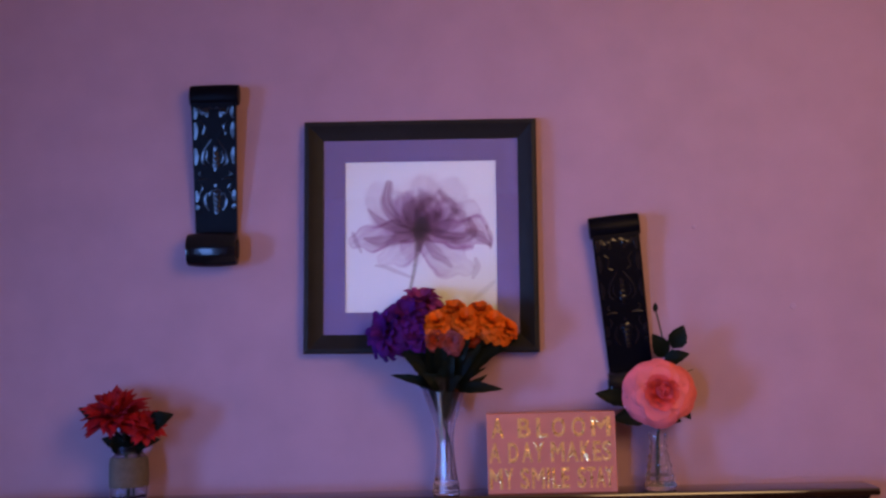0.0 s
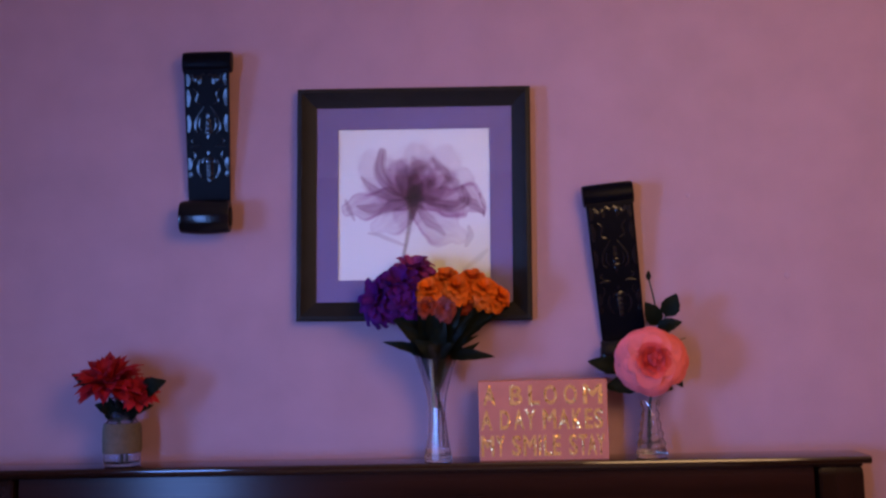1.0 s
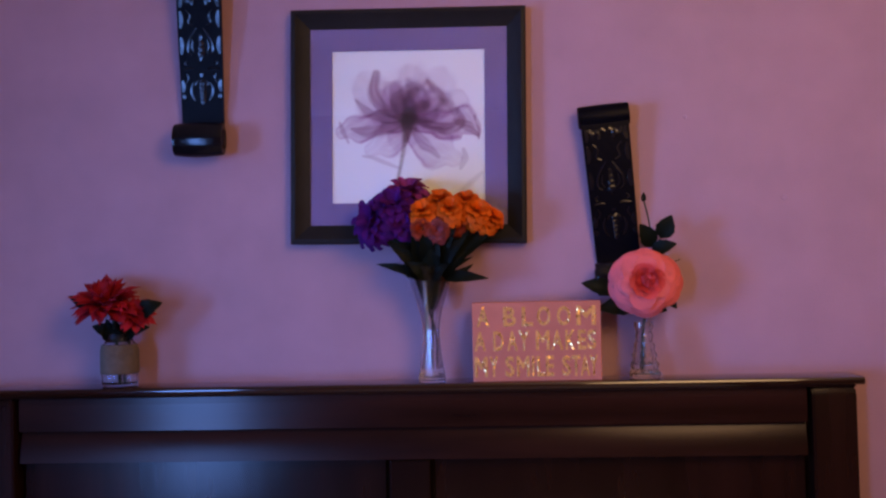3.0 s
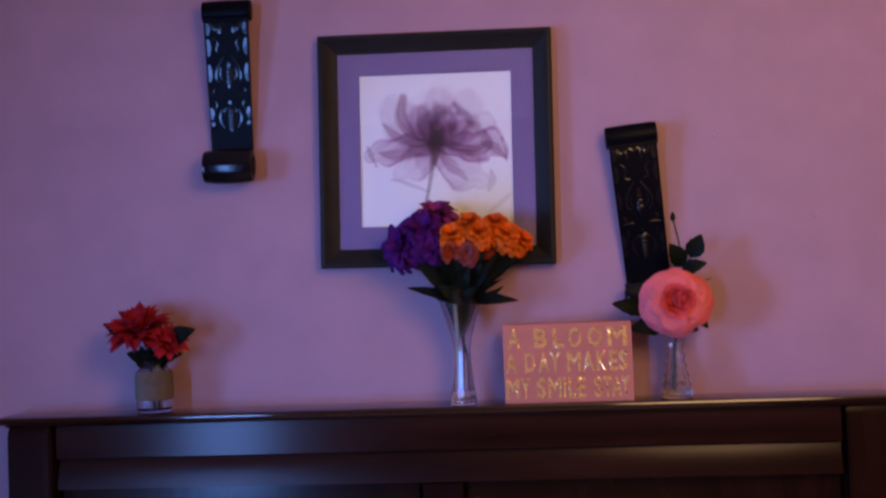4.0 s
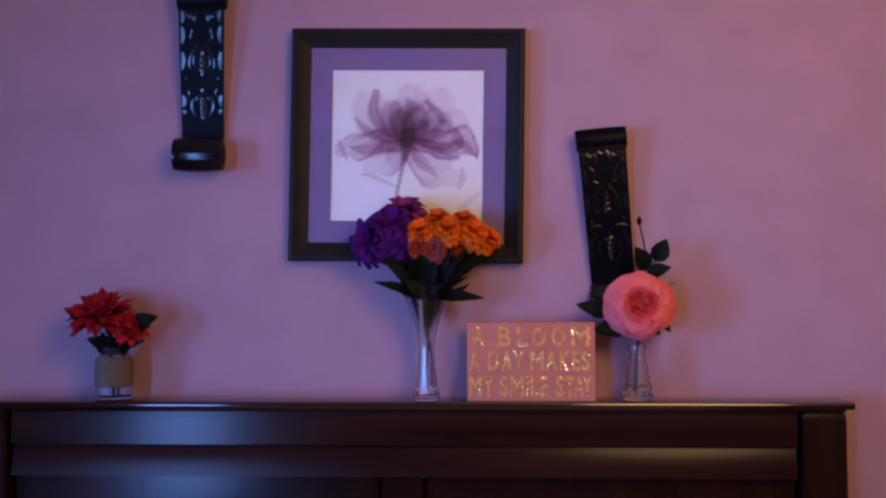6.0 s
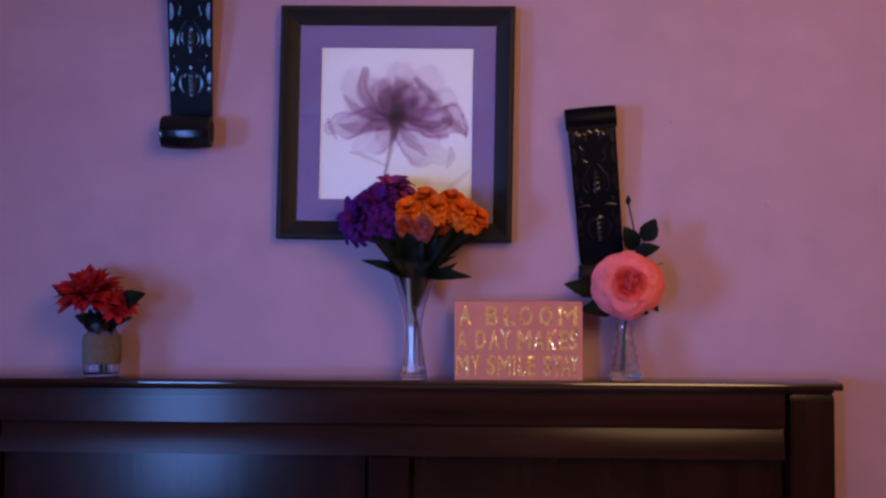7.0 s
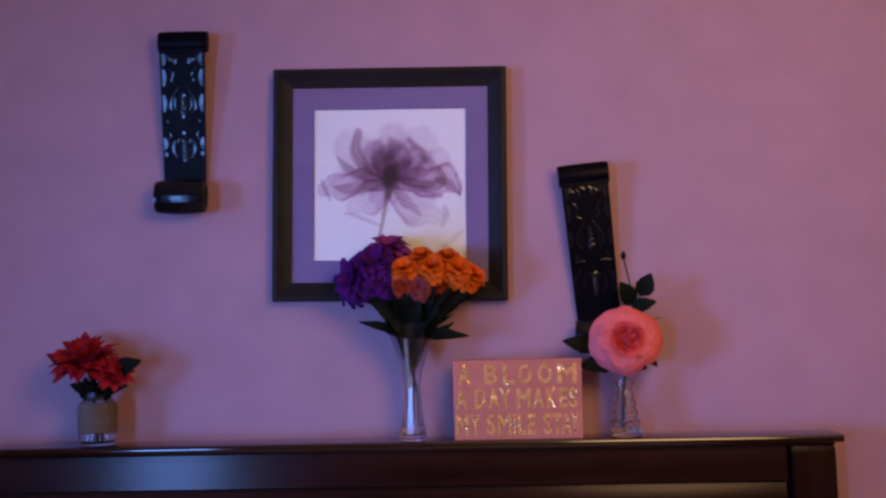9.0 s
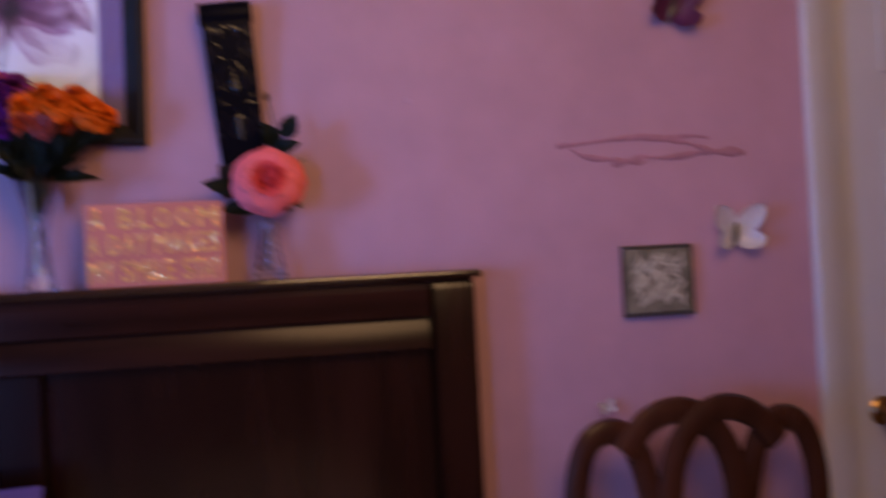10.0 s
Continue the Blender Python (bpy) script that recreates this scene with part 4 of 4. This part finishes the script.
b.faces.new(inside[-1])
part("glass_body", b, M_CUT, bud, smooth=False)
rose = thing("rose", "open coral pink rose with dark green leaves", "flower", (RX, RY, HB + 0.02))
RC = Vector((0.299, -0.092, 1.425))
part("stem", tube([(RX - 0.004, RY, HB + 0.0205), (RX, RY, HB + 0.09), (0.302, -0.066, 1.39), tuple(RC + Vector((0, 0.012, 0)))], 0.0026), M_STEM, rose)
part("stem", tube([(0.300, -0.066, 1.385), (0.318, -0.052, 1.46), (0.314, -0.05, 1.52), (0.303, -0.052, 1.574)], 0.0015, 6), M_STEM, rose)
part("stem", tube([(0.318, -0.052, 1.47), (0.330, -0.055, 1.50), (0.336, -0.06, 1.513)], 0.0011, 6), M_STEM, rose)
part("stem", tube([(0.300, -0.060, 1.375), (0.26, -0.06, 1.40), (0.232, -0.065, 1.415)], 0.0013, 6), M_STEM, rose)
part("stem", tube([(0.320, -0.056, 1.44), (0.345, -0.06, 1.455), (0.364, -0.06, 1.462)], 0.0008, 6), M_STEM, rose)
rr = [
    (13, 0.0625, 0.029, 8, 0.002, 0.35, 0.10, -0.008, 0.72), (13, 0.0605, 0.028, 15, 0.002, 0.40, 0.10, -0.005, 0.72), (12, 0.0560, 0.026, 23, 0.002, 0.42, 0.12, -0.002, 0.72),
    (12, 0.0490, 0.022, 31, 0.003, 0.42, 0.16, 0.000, 0.72), (11, 0.0430, 0.019, 40, 0.003, 0.40, 0.22, 0.001, 0.72), (10, 0.0370, 0.0155, 50, 0.003, 0.3, 0.3, 0.002, 0.72), (8, 0.031, 0.0125, 60, 0.003, 0.1, 0.5, 0.003, 0.75), (6, 0.026, 0.012, 72, 0.006, -0.2, 0.7, 0.004, 0.75), (5, 0.024, 0.011, 78, 0.003, -0.3, 0.8, 0.006, 0.75), (4, 0.023, 0.009, 84, 0.001, -0.4, 0.9, 0.007, 0.75)]
bloom(rose, "flower_head", tuple(RC), (0.0, -1.0, 0.10), rr, [M_CORAL, M_CORAL, M_CORAL, M_CORAL, M_CORAL, M_CORALIN, M_CORALIN, M_CORALIN, M_CORALIN], rng, 0.010, M_CORALIN, jitter=6, squash=0.95)
leaf(rose, (0.331, -0.056, 1.500), (0.350, -0.066, 1.541), 0.0165, rng, bend=0.004)
leaf(rose, (0.318, -0.05, 1.485), (0.294, -0.062, 1.527), 0.0165, rng, bend=0.004)
leaf(rose, (0.315, -0.05, 1.478), (0.358, -0.066, 1.490), 0.013, rng, bend=0.006)
leaf(rose, (0.248, -0.06, 1.408), (0.187, -0.072, 1.424), 0.015, rng, bend=0.006)
leaf(rose, (0.290, -0.06, 1.385), (0.215, -0.066, 1.377), 0.018, rng, bend=0.006)
leaf(rose, (0.303, -0.052, 1.566), (0.3035, -0.054, 1.584), 0.0048, rng, bend=0.002)
leaf(rose, (0.33, -0.07, 1.405), (0.352, -0.08, 1.375), 0.010, rng, bend=0.002)
leaf(rose, (0.31, -0.07, 1.38), (0.335, -0.082, 1.372), 0.010, rng, bend=0.002)

# ---------- lettered sign ----------
SX0, SX1, SZ1, SY0, SY1 = -0.0075, 0.2195, 1.393, -0.080, -0.042
sign = thing("sign", "pink wooden block sign with gold glitter lettering", "sign", ((SX0 + SX1) / 2, -0.04, HB))
part("block", box(SX0, SX1, SY0, SY1, HB + 0.0003, SZ1, 0.0015), M_PINK, sign)


def lettering(body, x0, x1, z0, z1, y, mat, parent):
    cu = bpy.data.curves.new("lettering", "FONT")
    cu.body, cu.extrude, cu.offset, cu.resolution_u = body, 0.03, 0.0, 3
    cu.bevel_depth, cu.bevel_resolution = 0.026, 0
    tmp = new("lettering", cu)
    bpy.context.view_layer.update()
    me = bpy.data.meshes.new_from_object(tmp.evaluated_get(bpy.context.evaluated_depsgraph_get()))
    bpy.data.objects.remove(tmp)
    xs, ys, zs = zip(*[v.co for v in me.vertices])
    for v in me.vertices:
        a, c, d = v.co
        v.co = (x0 + (a - min(xs)) / (max(xs) - min(xs)) * (x1 - x0), y - 0.0012 * (d - min(zs)) / (max(zs) - min(zs)), z0 + (c - min(ys)) / (max(ys) - min(ys)) * (z1 - z0))
    me.materials.append(mat)
    under(new("letter", me), parent)
    front = [f for f in me.polygons if abs(f.normal.y) > 0.9 and f.center.y < y - 0.0008]
    spots = rng.choices(front, [f.area for f in front], k=int(26 * len(body)))
    for f in spots:
        vs = [me.vertices[i].co for i in f.vertices]
        wts = [rng.random() + 0.05 for _ in vs]
        c = sum((v * w for v, w in zip(vs, wts)), Vector()) / sum(wts)
        r = rng.uniform(0.0004, 0.0011)
        m = pose(c.x, y - 0.0021, c.z, rng.uniform(-32, 32), rng.uniform(0, 90), rng.uniform(-32, 32))
        FLAKES.faces.new([FLAKES.verts.new(m @ Vector(q)) for q in ((-r, 0, -r), (r, 0, -r), (r, 0, r), (-r, 0, r))])


FLAKES = bmesh.new()
LINES = (
    (1.350, 1.3845, (("A", 8, 31), ("B", 55, 78), ("L", 88, 108), ("O", 115, 139), ("O", 150, 174), ("M", 184, 218))),
    (1.307, 1.3420, (("A", 3, 24), ("D", 37, 55), ("A", 61, 80), ("Y", 81, 101), ("M", 112, 136), ("A", 139, 160), ("K", 164, 182), ("E", 186, 200), ("S", 202, 218))),
    (1.261, 1.2975, (("M", 3, 26), ("Y", 29, 45), ("S", 57, 73), ("M", 77, 100), ("I", 104, 108), ("L", 113, 127), ("E", 129, 143), ("S", 157, 172), ("T", 174, 189), ("A", 189, 206), ("Y", 205, 220))),
)
for z0, z1, letters in LINES:
    for body, x0, x1 in letters:
        lettering(body, SX0 + x0 / 1000, SX0 + x1 / 1000, z0, z1, SY0 + 0.0003, M_GOLD, sign)
tagged(part("glitter", FLAKES, M_FLAKE, sign, "gold glitter flakes", smooth=False), kind="stuff")

# ---------- decorations on the wall beside the bed ----------
PX, PZ = 1.042, 1.212
pl = thing("plaque", "square grey green plaque with a dark rim", "plaque", (PX, -0.01, PZ))
part("tile_face", box(PX - 0.068, PX + 0.068, -0.014, -0.002, PZ - 0.062, PZ + 0.062, 0.003), M_PLAQUE, pl)
q = 0.073
for x0, x1, z0, z1 in ((-q, q, 0.0625, 0.069), (-q, q, -0.069, -0.0625), (-q, -0.0685, -0.062, 0.062), (0.0685, q, -0.062, 0.062)):
    part("rim", box(PX + x0, PX + x1, -0.016, -0.002, PZ + z0, PZ + z1, 0.0015), M_PLAQUEDK, pl)


prng = random.Random(9)
for k in range(64):
    dx, dz, ln, an = prng.uniform(-0.048, 0.048), prng.uniform(-0.046, 0.046), prng.uniform(0.018, 0.036), prng.choice((48, 55, 62, 40, 130, 66))
    ca, sa = math.cos(radians(an)), math.sin(radians(an))
    b = tube([(PX + dx - ca * ln / 2, -0.0145, PZ + dz - sa * ln / 2), (PX + dx + 0.004, -0.0155, PZ + dz), (PX + dx + ca * ln / 2, -0.0145, PZ + dz + sa * ln / 2)], lambda t: 0.0008 + 0.0026 * math.sin(math.pi * t), 8, flat=0.35)
    part("leaf_relief", b, M_PLAQUELT, pl)


def wing(e, at, ang, L, wd, lift, mat, spin):
    """A butterfly wing, broad towards its outer end, lifted off the wall."""
    b = bmesh.new()
    rows = []
    n = 8
    for i in range(n + 1):
        v = i / n
        w = wd * (0.15 + 0.85 * math.sin(math.pi * min(1, 0.12 + 0.80 * v)) ** 0.8) * (0.6 + 0.5 * v)
        rows.append([b.verts.new((L * v - 0.10 * L * u * u, -lift * v * v - 0.003 * u * u, w * u + 0.12 * L * v * v)) for u in (-1, -0.5, 0, 0.5, 1)])
    for q0, q1 in zip(rows, rows[1:]):
        for j in range(4):
            b.faces.new((q0[j], q0[j + 1], q1[j + 1], q1[j]))
    bmesh.ops.solidify(b, geom=b.faces[:], thickness=0.0008)
    b.transform(pose(*at) @ Matrix.Rotation(radians(spin - ang), 4, "Y"))
    part("wing", b, mat, e)


def butterfly(at, size, spin, mat, label):
    e = thing("butterfly", label, "wall decoration", at, group="butterflies on the wall")
    for ang, L, wd in ((48, 0.62, 0.22), (-20, 0.44, 0.20), (132, 0.62, 0.22), (200, 0.44, 0.20)):
        wing(e, at, ang, L * size, wd * size, 0.26 * size, mat, spin)
    b = tube([(0, -0.003, -0.22 * size), (0, -0.006, 0), (0, -0.004, 0.22 * size)], lambda t: 0.035 * size * (0.5 + math.sin(math.pi * t)), 8)
    b.transform(pose(*at) @ Matrix.Rotation(radians(spin), 4, "Y"))
    part("body", b, M_PLAQUEDK, e, "dark slender body")


butterfly((1.210, -0.010, 1.294), 0.120, 8, M_BFLYW, "pearly white butterfly decoration on the mauve wall")
butterfly((1.100, -0.008, 1.742), 0.126, 20, M_BFLYP, "plum coloured butterfly decoration on the mauve wall")
butterfly((0.923, -0.008, 0.972), 0.034, -10, M_BFLYW, "tiny pearly white butterfly decoration above the chair")
deco = thing("wall_decal", "faded rose wavy wire decoration on the mauve wall", "wall decoration", (1.05, -0.006, 1.475))
for pts, r in (([(0.852, 1.480), (0.90, 1.484), (0.96, 1.490), (1.02, 1.494), (1.08, 1.490), (1.13, 1.494), (1.17, 1.490)], 0.0034),
               ([(0.880, 1.474), (0.91, 1.458), (0.955, 1.452), (1.00, 1.448)], 0.0030),
               ([(0.965, 1.446), (1.00, 1.447), (1.03, 1.451)], 0.0048),
               ([(1.02, 1.456), (1.08, 1.452), (1.13, 1.458), (1.17, 1.463)], 0.0034),
               ([(1.155, 1.465), (1.19, 1.461), (1.22, 1.461), (1.247, 1.458)], 0.0052),
               ([(1.08, 1.488), (1.12, 1.481), (1.16, 1.468)], 0.0030)):
    ph = 40 * pts[0][0]
    part("wire", tube([(x, -0.0014, z) for x, z in pts], lambda t, r=r, ph=ph: 2.1 * r * (0.75 + 0.3 * math.sin(9 * t + ph)), 8, flat=0.35), M_DECAL, deco)
for x, z, r in ((0.391, 1.725, 0.004), (0.565, 1.572, 0.006)):
    b = lathe([(r, 0), (r * 0.8, 0.0012), (r * 0.3, 0.0015)], 0, 0, 12)
    b.transform(pose(x, 0.0, z, rx=90))
    solid("filler_spot", b, M_MARK, "small filled nail hole in the mauve wall", "wall mark")

# ---------- chair beside the bed ----------
CX, CY = 1.049, -0.13
ch = thing("side_chair", "dark walnut side chair with a looped ribbon back", "chair", (CX, CY - 0.2, 0))
for s in (-1, 1):
    part("back_post", tube([(CX + s * 0.185, CY + 0.03, 0.0), (CX + s * 0.19, CY, 0.25), (CX + s * 0.20, CY, 0.46), (CX + s * 0.228, CY, 0.68), (CX + s * 0.240, CY, 0.82), (CX + s * 0.219, CY, 0.918), (CX + s * 0.176, CY, 0.949), (CX + s * 0.132, CY, 0.930), (CX + s * 0.104, CY, 0.86), (CX + s * 0.078, CY, 0.72), (CX + s * 0.055, CY, 0.50)], lambda t: 0.024, 10, flat=0.6), M_CHAIR, ch)
    part("back_loop", tube([(CX + s * 0.150, CY - 0.012 - 0.007 * (s > 0), 0.910), (CX + s * 0.102, CY - 0.012 - 0.007 * (s > 0), 0.962), (CX + s * 0.042, CY - 0.012 - 0.007 * (s > 0), 0.979), (CX - s * 0.012, CY - 0.012 - 0.007 * (s > 0), 0.956), (CX - s * 0.052, CY - 0.012 - 0.007 * (s > 0), 0.900), (CX - s * 0.068, CY - 0.012 - 0.007 * (s > 0), 0.81), (CX - s * 0.052, CY - 0.012 - 0.007 * (s > 0), 0.68), (CX - s * 0.03, CY - 0.012 - 0.007 * (s > 0), 0.50)], 0.025, 10, flat=0.5), M_CHAIR, ch)
    part("front_leg", tube([(CX + s * 0.22, CY - 0.40, 0.435), (CX + s * 0.232, CY - 0.42, 0.33), (CX + s * 0.215, CY - 0.405, 0.15), (CX + s * 0.222, CY - 0.425, 0.0)], lambda t: 0.028 - 0.012 * t, 10), M_CHAIR, ch)
    part("seat_rail", box(CX + s * 0.205 - 0.014, CX + s * 0.205 + 0.014, CY - 0.40, CY + 0.01, 0.385, 0.435, 0.004), M_CHAIR, ch)
part("seat_rail", box(CX - 0.20, CX + 0.20, CY - 0.415, CY - 0.388, 0.385, 0.435, 0.004), M_CHAIR, ch)
part("seat", box(CX - 0.225, CX + 0.225, CY - 0.415, CY - 0.022, 0.4355, 0.485, 0.018, seg=4), M_SEAT, ch, "padded cloth seat")

# ---------- ceiling lamp that lights the room ----------
LX, LY, LZ = 0.67, -1.52, 2.26
pend = thing("pendant_lamp", "small pendant lamp with a warm bulb under the ceiling", "lamp", (LX, LY, H))
part("bulb", lathe([(0.012, LZ - 0.006), (0.014, LZ - 0.035), (0.028, LZ - 0.070), (0.030, LZ - 0.085), (0.022, LZ - 0.105), (0.006, LZ - 0.114)], LX, LY, 20), M_SHADE, pend, "frosted glass bulb")
part("canopy", lathe([(0.05, H), (0.05, H - 0.012), (0.02, H - 0.022)], LX, LY, 24), M_BRASS, pend)
part("rod", lathe([(0.006, H - 0.021), (0.006, LZ)], LX, LY, 12), M_BRASS, pend)
part("shade", lathe([(0.025, LZ), (0.17, LZ - 0.020), (0.175, LZ - 0.026), (0.17, LZ - 0.027), (0.025, LZ - 0.006)], LX, LY, 32), M_SHADE, pend)
